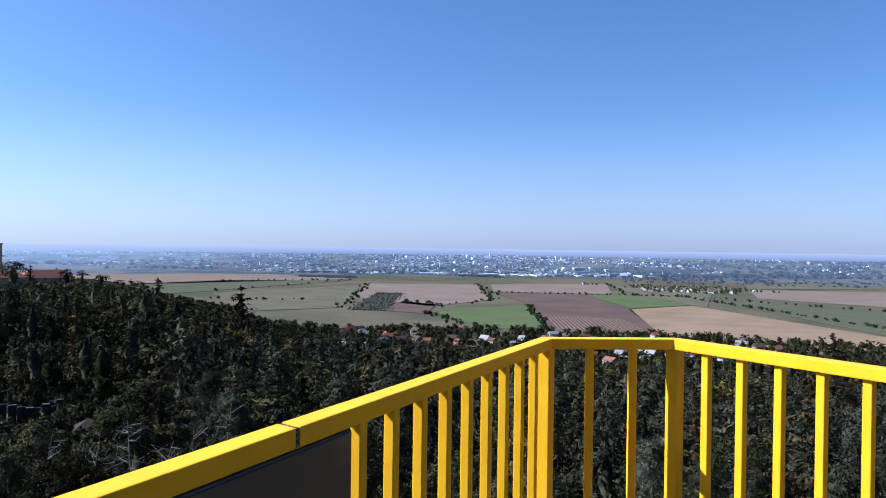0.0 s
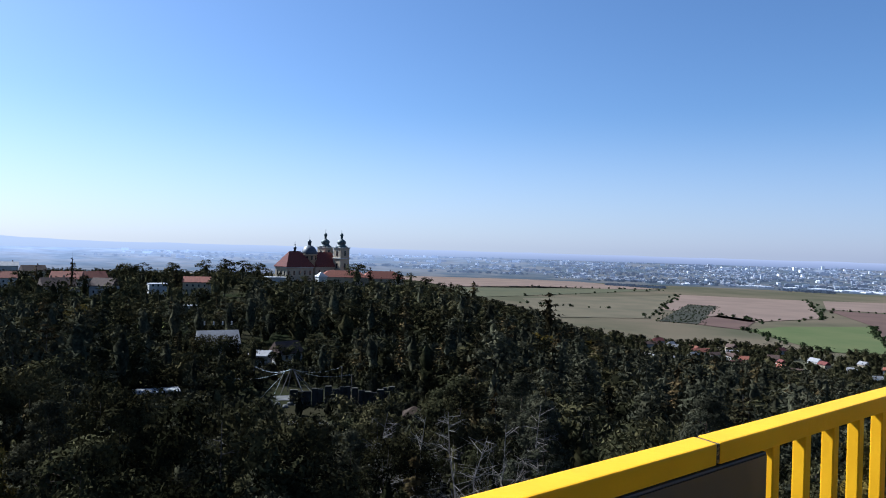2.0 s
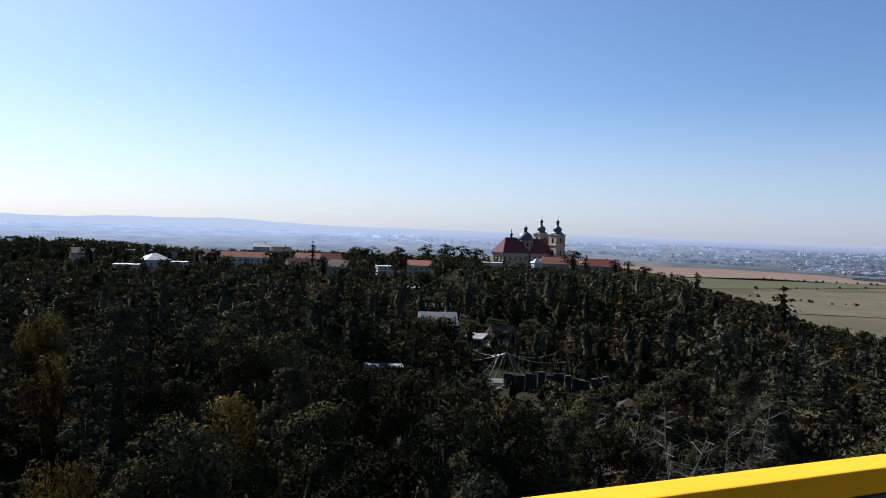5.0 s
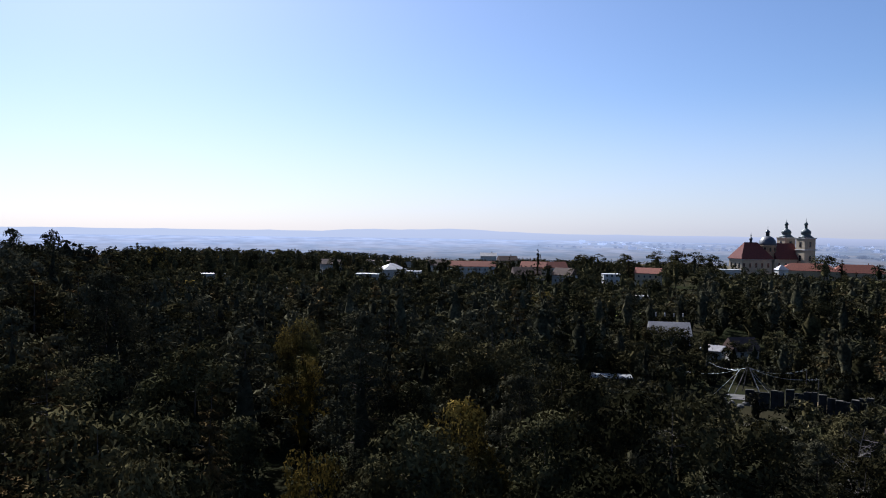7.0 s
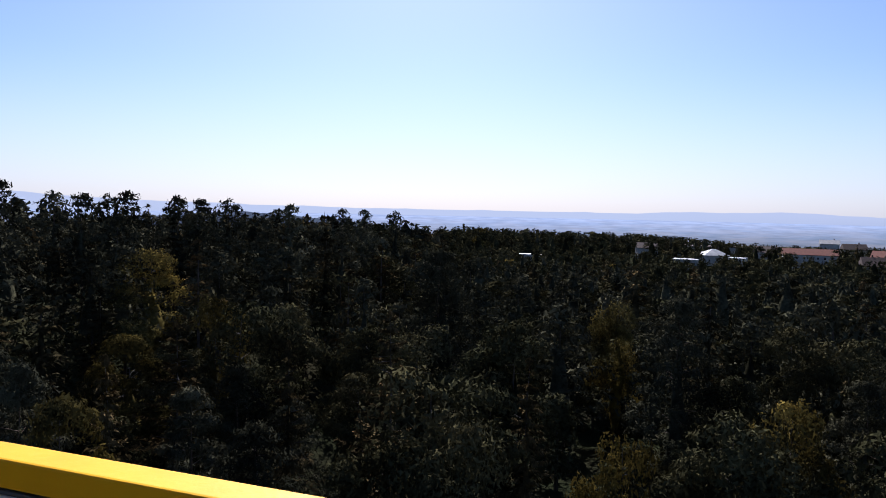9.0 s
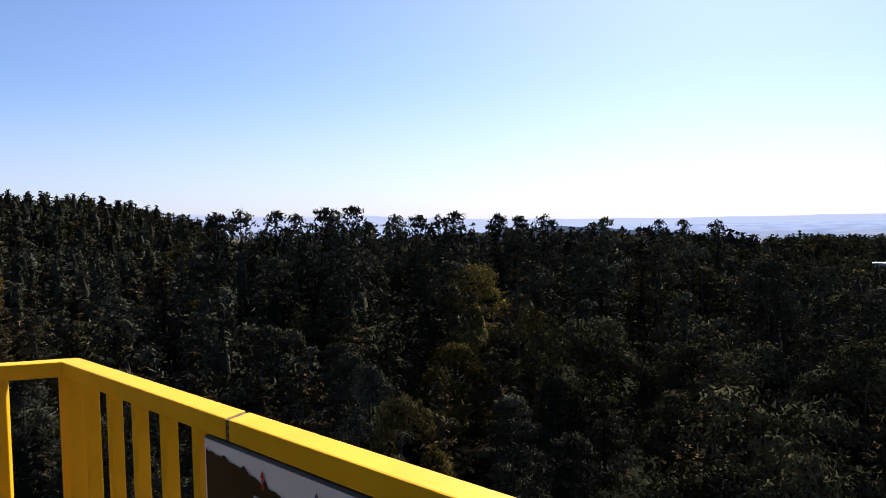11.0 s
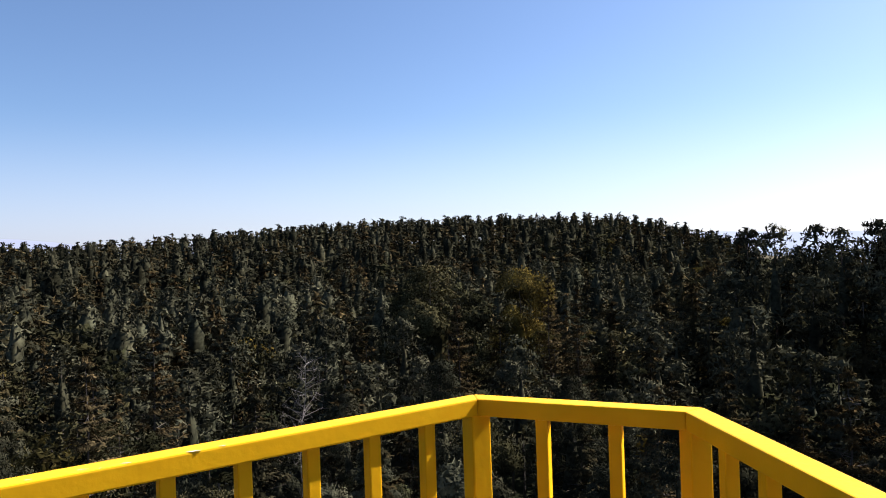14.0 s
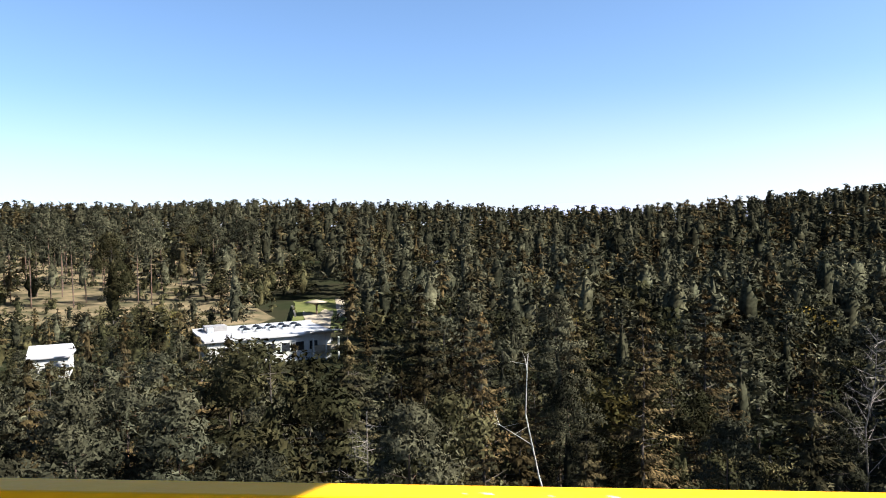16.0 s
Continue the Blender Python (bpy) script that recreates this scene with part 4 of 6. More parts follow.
house("house", place(80.3, 470, 10, 1.4), 12, 10, 4.8, 3.2, M_GREYWALL, M_ROOFBROWN, "brown-roofed house half hidden by trees", 1, 1, 3, 1, 3, group=G)
house("greenhouse", place(89.2, 430, -4), 15, 8, 3.6, 0, M_WHITE, M_ROOFWHITE, "long white-roofed shed among trees", 1, 0, 4, 1, 2, "shed")
house("greenhouse", place(91.6, 440, 6), 12, 7, 3.8, 0, M_WHITE, M_ROOFWHITE, "white-roofed shed among trees", 1, 0, 3, 1, 2, "shed")
house("greenhouse", place(84.5, 330, 5), 12, 6, 3.0, 0, M_GREYWALL, M_ROOFWHITE, "low shed with a pale roof in the wood", 1, 0, 3, 1, 2, "shed")

# ---- the animal park below ----
hz = house("house", place(54.0, 208, 8, 3.6), 10.2, 8.0, 2.1, 3.2, M_WHITE, M_ROOFGREY, "white house with a light grey sheet roof", 1, 0, 3, 1, 4)
for i in range(4):
    part("chimney", box_bm(0.35, 0.35, 1.0, Matrix.Translation((-3.6 + i * 2.4, -0.4, 7.0)), 0.02), M_ROOFGREY, hz, "short grey flue")
house("barn", place(48.9, 200, 32, 1.2), 6.5, 5.5, 2.6, 2.9, M_GREYWALL, M_ROOFBROWN, "dark brown-roofed barn beside the white house", 1, 0, 2, 1, 2, "barn")
house("shed", place(50.8, 196, -15, 1.2), 5, 4, 2.6, 1.2, M_GREYWALL, M_ROOFGREY, "small shed with a grey sheet roof", 1, 0, 2, 1, 2, "shed")
house("shelter", place(38.8, 131, 0), 3.4, 3.2, 2.2, 1.4, M_DARKWOOD, M_DARKWOOD, "small brown timber shelter with a pyramid roof", 0.05, 0, 0, 1, 1, "shelter")
house("shelter", place(58.2, 160, 6), 8.5, 4.0, 2.4, 0, M_WOOD, M_ROOFWHITE, "long low shelter with a pale roof", 1, 0, 0, 1, 1, "shelter")
house("shelter", place(75.0, 112, 8), 4.2, 3.0, 2.4, 0, M_WOOD, M_ROOFGREY, "low shelter with a grey roof in the wood", 1, 0, 0, 1, 1, "shelter")
house("shelter", place(150.0, 122, 10), 4.5, 3.0, 2.4, 0, M_WOOD, M_ROOFWHITE, "small shelter with a pale roof in the wood", 1, 0, 0, 1, 1, "shelter")


def sector_patch(name, b0, b1, r0, r1, material, label, category, lift=0.12, nb=14, nr=12, seed=1, wob=0.12):
    """A piece of ground cover that follows the slope, with uneven edges."""
    rg = np.random.default_rng(seed)
    mid_b, half_b, mid_r, half_r = (b0 + b1) / 2, (b1 - b0) / 2, (r0 + r1) / 2, (r1 - r0) / 2
    ph = rg.uniform(0, 6.28, 6)
    v, f = [], []
    for i in range(nr + 1):
        for j in range(nb + 1):
            u, w = 2 * j / nb - 1, 2 * i / nr - 1
            b = mid_b + half_b * u * (1 + wob * math.sin(3 * w + ph[0]) + wob * math.sin(7 * w + ph[1]) * 0.6)
            r = mid_r + half_r * w * (1 + wob * math.sin(3.5 * u + ph[2]) + wob * math.sin(8 * u + ph[3]) * 0.6)
            x, y = polar(b, r)
            v.append((x, y, float(height(x, y)) + lift))
    for i in range(nr):
        for j in range(nb):
            a = i * (nb + 1) + j
            f.append((a, a + 1, a + nb + 2, a + nb + 1))
    return tagged(mesh_ob(name, v, f, material, smooth=True), label, category, kind="structure")


sector_patch("path", 45.6, 49.4, 131.5, 135.0, M_PALE, "pale gravel path beside the enclosure", "path", 0.15, seed=2)
sector_patch("meadow", 41.2, 44.8, 153.5, 161, M_DRY, "dry grass slope of the enclosure", "grass", 0.12, seed=3)
sector_patch("meadow", 47.2, 49.6, 156, 161, M_STONE, "bare rocky ground of the enclosure", "ground", 0.12, seed=4)
sector_patch("meadow", 39.5, 43.5, 318, 346, M_GRASS, "green meadow between the trees", "grass", 0.12, seed=5)
sector_patch("meadow", 58, 65, 275, 310, M_GRASS, "green meadow below the houses", "grass", 0.12, seed=6)
sector_patch("meadow", 55.5, 58.5, 288, 312, M_GRASS, "green meadow strip", "grass", 0.14, seed=7)


def rock(name, m, sx, sy, sz, seed, material, label):
    bm = bmesh.new()
    bmesh.ops.create_icosphere(bm, subdivisions=2, radius=1)
    for v in bm.verts:
        k = 1 + 0.28 * noise.noise(v.co * 1.7 + Vector((seed * 3.1, 0, 0)))
        v.co = Vector((v.co.x * sx * k, v.co.y * sy * k, max(v.co.z, -0.4) * sz * k))
    ob = part(name, bm, material)
    ob.matrix_world = m
    return tagged(ob, label, "rock", "rocks of the enclosure wall")


def enclosure_wall():
    """A dark retaining wall of upright slabs under the aviary, with a pale uneven edge."""
    top = tagged(new("enclosure_wall"), "dark retaining wall of rough slabs in the animal park", "wall")
    rg = random.Random(8)
    b = 40.6
    while b < 48.4:
        w = rg.uniform(1.0, 1.7)
        r = 151.5 + 1.4 * math.sin(b * 1.3)
        x, y = polar(b, r)
        h = rg.uniform(3.2, 4.0)
        m = Matrix.Translation((x, y, float(height(x, y)) - 0.4)) @ Matrix.Rotation(radians(b + rg.uniform(-9, 9)), 4, "Z") @ Matrix.Rotation(radians(rg.uniform(-3, 5)), 4, "X")
        part("slab", box_bm(w, 0.45, h, m, 0.06), M_SLAB, top)
        if rg.random() < 0.25:
            part("coping", box_bm(w * 0.95, 0.6, 0.14, m @ Matrix.Translation((0, 0, h + 0.005)), 0.03), M_PALE, top, "pale worn edge")
        b += math.degrees(w / r) * 1.02
    return top


M_SLAB = mat("dark_rough_concrete", (0.036, 0.0352, 0.0336), 0.95, (0.016, 0.016, 0.0152), 0.8, bump=0.6, bump_scale=3, spec=0.1)
enclosure_wall()
for i in range(5):
    rock("rock", place(47.8 + i * 0.55, 150 + 1.6 * math.sin(i * 2.1), 30 * i, 0.1), 0.9 + 0.3 * math.sin(i), 0.7, 0.8 + 0.3 * math.cos(i * 1.7), i, M_STONE, "grey rugged rock beside the enclosure wall")


def aviary():
    """Masts that carry slack nets over the bird enclosure."""
    top = tagged(new("aviary"), "net aviary hung from pale masts", "aviary")
    x, y = polar(48.6, 164)
    top.location, top.scale = (x, y, float(height(x, y))), (1.35, 1.35, 0.66)
    e_r, e_d = Vector((math.cos(radians(48.6)), math.sin(radians(48.6)), 0)), Vector((-math.sin(radians(48.6)), math.cos(radians(48.6)), 0))
    at = lambda a, d, z: e_r * a + e_d * d + Vector((0, 0, z))
    tips = []
    for (a0, d0), (a1, d1, z1) in (((-1.5, -2), (0.2, 0, 8.2)), ((2.5, -2.5), (0.6, 0, 8.2)), ((4.5, 0), (0.6, 0.4, 8.2)), ((-0.3, 2.0), (0.4, 0.2, 8.4)), ((10.3, 1), (10.3, 1, 6.0)), ((-10, 1.5), (-10, 1.5, 5.0)), ((9.0, 6), (9.0, 6, 7.0)), ((-6, 7), (-6, 7, 7.0))):
        part("mast", _stick(at(a0, d0, -0.5), at(a1, d1, z1), 0.10, 0.07), M_GREYWOOD, top)
        tips.append(at(a1, d1, z1))
    hub = at(0.4, 0.1, 8.2)
    for p in tips[4:]:
        for k in range(2):
            q = p + Vector((0, 0, -0.25 * k))
            pts = [hub.lerp(q, t / 8) - Vector((0, 0, 1.6 * math.sin(math.pi * t / 8))) for t in range(9)]
            for u, v in zip(pts, pts[1:]):
                part("cable", _stick(u, v, 0.02, 0.02, 5), M_STEEL, top)
    for sgn in (-1, 1):
        for k in range(2):
            a = at(sgn * (2.5 + k * 1.8), -3.5, 0.2)
            part("net_stay", _stick(at(sgn * 0.8, 0, 7.6 - k * 0.6), a, 0.02, 0.02, 5), M_STEEL, top)
    return top


def _stick(p0, p1, r0, r1, sides=8):
    v, f = limb(p0, p1, r0, r1, sides)
    bm = bmesh.new()
    vs = [bm.verts.new(p) for p in v]
    for t in f:
        bm.faces.new([vs[int(i)] for i in t])
    return bm


aviary()

# ---- the visitors' pavilion in the clearing ----
def pavilion():
    top = tagged(new("park_building"), "white flat-roofed park building with skylights and glass corner", "building")
    m = place(216.6, 172, 12)
    m.translation.z = -1.6
    top.matrix_world = m
    part("wall", box_bm(27, 18, 6.0, Matrix.Translation((0, 0, -1)), 0.05), M_WHITE, top)
    part("roof", box_bm(28.4, 19.4, 0.45, Matrix.Translation((0, 0, 5.0)), 0.06), M_ROOFWHITE, top, "pale flat roof")
    part("parapet", box_bm(28.4, 0.35, 0.5, Matrix.Translation((0, 9.5, 5.45)), 0.04), M_ROOFWHITE, top)
    for i in range(2):
        for j in range(5):
            sk = part("skylight", box_bm(1.9, 1.9, 0.45, Matrix.Translation((-3.5 + j * 3.0, 0.5 + i * 4.2, 5.45)), 0.08), M_STEEL, top, "grey skylight dome")
            part("skylight_glass", moved(lathe([(0.85, 0), (0.8, 0.25), (0.5, 0.5), (0.1, 0.6)], 12), -3.5 + j * 3.0, 0.5 + i * 4.2, 5.9), M_GLASS, sk, "dark glass dome")
    part("canopy", box_bm(7.5, 9, 0.2, Matrix.Translation((11.5, -7.8, 5.3)) @ Matrix.Rotation(radians(-7), 4, "X"), 0.03), M_ROOFGREY, top, "grey glass canopy")
    for i in range(4):
        part("canopy_rib", box_bm(0.12, 9.1, 0.16, Matrix.Translation((8.4 + i * 2.1, -7.8, 5.5)) @ Matrix.Rotation(radians(-7), 4, "X")), M_WHITE, top)
    for i in range(3):
        part("column", box_bm(0.35, 0.35, 5.2, Matrix.Translation((8.8 + i * 2.9, -11.2, -0.8)), 0.03), M_WHITE, top)
    part("balcony", box_bm(5.5, 1.6, 1.1, Matrix.Translation((11.6, -10.4, 1.4)), 0.04), M_SAND, top, "cream balcony front")
    windows_on(top, 22, 5, 7, 1, -9.05, 1.6, (2.2, 2.2))
    part("vent", box_bm(1.4, 1.4, 1.2, Matrix.Translation((-11, 4, 5.4)), 0.05), M_STEEL, top)
    part("plant_room", box_bm(5, 3.4, 1.3, Matrix.Translation((-9.5, 7, 5.4)), 0.05), M_ROOFGREY, top)
    return top


pavilion()
house("park_building", place(231.0, 166, -8), 7, 8, 4.0, 2.0, M_WHITE, M_ROOFWHITE, "white park building with a low pale roof", 1, 0, 4, 1, 3, "building")
house("cabin", place(203.6, 330, 8), 8, 6, 2.8, 1.6, M_GREYWALL, M_ROOFGREY, "grey cabin at the edge of the wood", 1, 0, 2, 1, 2, "cabin")


def sunshade():
    top = tagged(new("sunshade"), "large round pale sunshade on a timber post", "sunshade")
    top.matrix_world = place(212.5, 232)
    part("post", moved(lathe([(0.35, 0), (0.28, 2), (0.25, 4.4)], 10), 0, 0, -0.4), M_WOOD, top)
    part("canopy", moved(lathe([(3.4, 0), (3.5, 0.12), (2.0, 0.5), (0.3, 0.85)], 28), 0, 0, 4.0), M_SAND, top, "pale thatched disc")
    for i in range(6):
        a = i * 6.283 / 6
        part("strut", _stick((0, 0, 3.0), (math.cos(a) * 2.2, math.sin(a) * 2.2, 4.05), 0.06, 0.05, 6), M_WOOD, top)


sunshade()
sector_patch("lawn", 209.8, 214.4, 205, 258, M_GRASS, "cut lawn with a sunshade", "grass", 0.12, seed=8, wob=0.08)
sector_patch("path", 211.4, 213.4, 190, 236, M_SAND, "pale gravel path to the building", "path", 0.2, seed=9)
sector_patch("path", 210.2, 211.0, 226, 256, M_SAND, "pale path along the lawn", "path", 0.22, seed=10)
sector_patch("meadow", 215, 240, 225, 430, M_DRY, "dry grass under thin pines", "grass", 0.10, 26, 22, 11)
sector_patch("path", 193.0, 196.2, 90.5, 94, M_PALE, "pale path in the wood", "path", 0.5, seed=12)
sector_patch("meadow", 192.0, 195.5, 66, 76, M_GRASS, "sunlit green glade", "grass", 0.2, seed=13)
sector_patch("path", 176.8, 178.6, 103, 106, M_PALE, "pale path in the wood", "path", 0.5, seed=14)
tagged(part("stone_wall", box_bm(0.6, 34, 0.9, place(214.3, 240, 2), 0.05), M_PALE), "low pale retaining wall along the lawn", "wall", kind="structure")


# ---- the fields of the plain ----
PLAIN = -104.0
FIELDS = (
    ("green", [(-332, 1331), (-298, 1457), (-172, 1605), (-96, 1138), (-180, 1120)]),
    ("brown", [(-318, 2015), (-61, 2005), (47, 1581), (77, 1136), (-89, 1104), (-167, 1609)]),
    ("tan", [(40, 1572), (184, 1730), (321, 1410), (407, 1212), (640, 760), (420, 760), (302, 895), (194, 1001), (76, 1134)]),
    ("green", [(-61, 2005), (81, 2048), (184, 1740), (47, 1596)]),
    ("rose", [(-778, 2292), (-425, 2393), (-278, 1720), (-366, 1492), (-612, 1656)]),
    ("straw", [(-990, 1673), (-756, 2227), (-534, 1395), (-682, 1238)]),
    ("dull", [(-1485, 1794), (-1291, 2255), (-903, 2469), (-1037, 1752), (-1123, 1395)]),
    ("rose", [(-2205, 2556), (-1381, 2793), (-933, 2549), (-1485, 1794)]),
    ("brown", [(-438, 1363), (-462, 1608), (-366, 1541), (-337, 1328)]),
    ("rose", [(-391, 2417), (-6, 2658), (10, 2050), (-322, 2039)]),
    ("straw", [(-5, 2580), (307, 2315), (212, 1674), (81, 2048)]),
    ("straw", [(487, 2852), (714, 3011), (900, 2700), (440, 2520)]),
    ("dull", [(234, 1938), (577, 1721), (900, 1150), (700, 800), (415, 1215), (300, 1700)]),
    ("dark", [(-500, 1360), (-425, 1360), (-540, 1870), (-612, 1870)]),
    ("rose", [(429, 2483), (844, 2520), (1300, 1900), (700, 1800), (381, 2041)]),
)
CROPS = {"dark": ((0.03456, 0.0357, 0.02938), (0.04752, 0.04501, 0.0359)), "green": ((0.06463, 0.08055, 0.0359), (0.08364, 0.09219, 0.04308)), "brown": ((0.07603, 0.05122, 0.04455), (0.09504, 0.06348, 0.05386)), "tan": ((0.2053, 0.14, 0.08976), (0.1521, 0.1058, 0.06822)), "rose": ((0.1596, 0.1161, 0.09335), (0.1293, 0.0956, 0.07899)), "straw": ((0.1079, 0.09112, 0.06319), (0.08173, 0.07225, 0.05056)), "dull": ((0.06539, 0.06596, 0.04424), (0.07847, 0.07539, 0.0474))}
M_CROP = {k: mat("crop_" + k, a, 0.95, b, 0.012, spec=0.0, low=0.3, high=0.7) for k, (a, b) in CROPS.items()}
FIELD_LABEL = {"dark": "dark strip planted with young trees", "green": "bright green young crop field", "brown": "ploughed brown field", "tan": "harvested tan stubble field", "rose": "pale dry harvested field", "straw": "straw coloured meadow field", "dull": "dull green crop field"}
for kind, ring in FIELDS:
    bm = bmesh.new()
    cx, cy = sum(p[0] for p in ring) / len(ring), sum(p[1] for p in ring) / len(ring)
    vs = [bm.verts.new((cx + (px - cx) * 0.99, cy + (py - cy) * 0.99, PLAIN + (1.0 if kind == "dark" else 0.7))) for px, py in ring]
    f = bm.faces.new(vs)
    bmesh.ops.recalc_face_normals(bm, faces=[f])
    if f.normal.z < 0:
        f.normal_flip()
    ext = bmesh.ops.extrude_face_region(bm, geom=[f])
    bmesh.ops.translate(bm, vec=(0, 0, 0.25), verts=[v for v in ext["geom"] if isinstance(v, bmesh.types.BMVert)])
    bmesh.ops.recalc_face_normals(bm, faces=bm.faces)
    tagged(part("field", bm, M_CROP[kind]), FIELD_LABEL[kind], "field", kind="structure")

# rows left in the stubble and the plough land
bm = bmesh.new()
for i in range(20):
    x0 = -75 + i * 7.0
    v = [bm.verts.new(p) for p in ((x0, 1130 + abs(i - 10) * 2, PLAIN + 1.05), (x0 + 1.6, 1130 + abs(i - 10) * 2, PLAIN + 1.05), (x0 - 38 + 1.6, 1360, PLAIN + 1.05), (x0 - 38, 1360, PLAIN + 1.05))]
    bm.faces.new(v)
tagged(part("furrows", bm, M_CROP["tan"]), "pale straw rows on ploughed land", "furrows", kind="stuff")


# hedges, small woods and scattered trees on the plain
def leafy_run(name, spots_list, material, label, size=(4, 8), fine=False, seed=3, wide=1.0):
    rg = np.random.default_rng(seed)
    bits = []
    for x, y, z in spots_list:
        h = rg.uniform(*size)
        v, f, nn = (BUSHES if fine else FAR_BUSHES)[int(rg.integers(6))]
        a = rg.uniform(0, 6.28)
        rot = np.array([[math.cos(a), -math.sin(a), 0], [math.sin(a), math.cos(a), 0], [0, 0, 1]]) * (h / 10.0)
        turn = rot * (10.0 / h)
        rot[:2] *= rg.uniform(0.85, 1.35) * wide
        bits.append((v @ rot.T + np.array([x, y, z - 0.06 * h]), f, nn @ turn.T))
    return tagged(leafy(name, *joined(bits), material), label, "trees", kind="stuff")


M_HEDGE = foliage("hedge_leaves", (0.01833, 0.02614, 0.0115), (0.02872, 0.03401, 0.01464), 0.03)
rgh = np.random.default_rng(5)
line = []
for (x0, y0), (x1, y1), n, spread in (((-172, 1605), (-90, 1110), 46, 5), ((-425, 2393), (-278, 1720), 26, 8), ((-278, 1720), (-318, 2015), 8, 10), ((-778, 2292), (-534, 1395), 36, 7), ((-318, 2015), (210, 2040), 30, 3),
                                      ((-5, 2600), (60, 2050), 16, 5), ((60, 2050), (300, 1990), 18, 6), ((213, 1970), (448, 1335), 40, 4), ((448, 1335), (640, 950), 26, 4), ((100, 2608), (500, 2350), 40, 12), ((577, 1721), (300, 1950), 14, 9), ((-366, 1492), (-278, 1720), 10, 12),
                                      ((-1485, 1794), (-1123, 1395), 16, 10), ((-1037, 1752), (-903, 2469), 10, 12), ((-900, 1520), (-700, 1560), 12, 10), ((-1291, 2255), (-903, 2469), 16, 6), ((-460, 1610), (-366, 1545), 10, 8), ((-337, 1330), (-180, 1118), 24, 9)):
    for t in np.linspace(0, 1, n):
        line.append((x0 + (x1 - x0) * t + rgh.normal(0, spread), y0 + (y1 - y0) * t + rgh.normal(0, spread), PLAIN))
leafy_run("hedgerow", line, M_HEDGE, "dark hedgerows and bushes between fields", (3.5, 8), wide=1.35)
orchard = [(x, y, PLAIN) for x, y in zip(rgh.uniform(-620, -400, 1700), rgh.uniform(1350, 1880, 1700)) if abs((x + 515) - (1600 - y) * 0.22) < 26 + rgh.uniform(0, 26)]
wood = [(-1190 + rgh.uniform(0, 230), 2640 + rgh.uniform(-20, 40), PLAIN) for _ in range(160)]
wood += [(-640 + rgh.uniform(0, 200), 3000 + rgh.uniform(-30, 40), PLAIN) for _ in range(70)]
wood += [(rgh.uniform(60, 1500), rgh.uniform(2750, 3300), PLAIN) for _ in range(260)]
leafy_run("orchard", orchard, M_HEDGE, "low dark rows of young trees on the plain", (1.6, 3.4), seed=41)

bush = []
bx, by, bz, br, bb, _g = spots(60, 216, 3.5, 33, 68, 77)
for i in range(len(bx)):
    bush.append((bx[i], by[i], bz[i]))
leafy_run("shrubs", bush[::2], M_LEAF, "low green shrubs over the park slope", (1.8, 4.6), True, seed=14)
leafy_run("shrubs", bush[1::2], M_PINE, "dark bushes over the park slope", (1.8, 4.8), True, seed=16)
bx, by, bz, br, bb, _g = spots(150, 430, 6.5, 214, 240, 78)
leafy_run("shrubs", [(bx[i], by[i], bz[i]) for i in range(len(bx)) if _g.random() < 0.9], M_LEAF, "low shrubs in the clearing", (1.5, 4.5), True, seed=15)

rs = np.random.default_rng(61)
suburb = []
for _ in range(420):
    b, r = rs.uniform(54, 95), rs.uniform(345, 540)
    x, y = polar(b, r)
    if rs.random() < 0.35 + 0.65 * (r < 380 or r > 470):
        suburb.append((x, y, float(height(x, y))))
leafy_run("garden_trees", suburb, M_LEAF, "garden trees between the hilltop houses", (5, 11), True, seed=24)

# ---- the village at the foot of the hill ----
GV = "houses of the village on the plain"
rv = np.random.default_rng(12)
ROOFS = [(M_ROOFRED, "orange tiled"), (M_ROOFBROWN, "brown tiled"), (M_ROOFBROWN, "brown tiled"), (M_ROOFGREY, "grey sheet"), (M_ROOFDARK, "dark red tiled")]
WALLS = [(M_WHITE, "white"), (M_GREYWALL, "grey"), (M_CREAM, "cream"), (M_GREYWALL, "grey")]
vill = [(2.8, 863, 14), (-0.2, 770, 13), (-2.7, 838, 13), (-4.7, 882, 13), (-8.5, 880, 15), (21.0, 1034, 30), (17.1, 980, 26), (9.5, 975, 15), (14.6, 893, 16), (-1.2, 842, 11), (1.2, 870, 12), (-6.3, 900, 12)]
while len(vill) < 62:
    b, r = rv.uniform(-12, 22), rv.uniform(840, 1090)
    if all(abs(b - q[0]) * r * 0.0175 + abs(r - q[1]) > 22 for q in vill):
        vill.append((b, r, rv.uniform(9, 16)))
for b, r, w in vill:
    (rm, rl), (wm, wl) = ROOFS[int(rv.integers(5))], WALLS[int(rv.integers(4))]
    x, y = polar(b, r)
    m = Matrix.Translation((x, y, float(height(x, y)))) @ Matrix.Rotation(radians(b + rv.uniform(-60, 60)), 4, "Z")
    house("house", m, w, rv.uniform(8, 10.5), rv.uniform(4.5, 7.0), rv.uniform(3.2, 4.8), wm, rm, f"{wl} village house with a {rl} roof", 1.0, 1, 3, 1, 2, group=GV)
garden = []
while len(garden) < 2100:
    b, r = rv.uniform(-20, 30), rv.uniform(760, 1125)
    if all(abs(b - q[0]) * r * 0.0175 + abs(r - q[1]) > 9 for q in vill):
        x, y = polar(b, r)
        garden.append((x, y, float(height(x, y))))
leafy_run("garden_trees", garden, M_LEAF, "green garden trees between village houses", (5, 12.5), seed=6)

# ---- the far town and the horizon ----
def far_z(x, y):
    r = np.hypot(x, y)
    z = height(x, y)
    return z + sm(3100, 4930, r) * np.maximum(-18 - z, 0) * 0.86


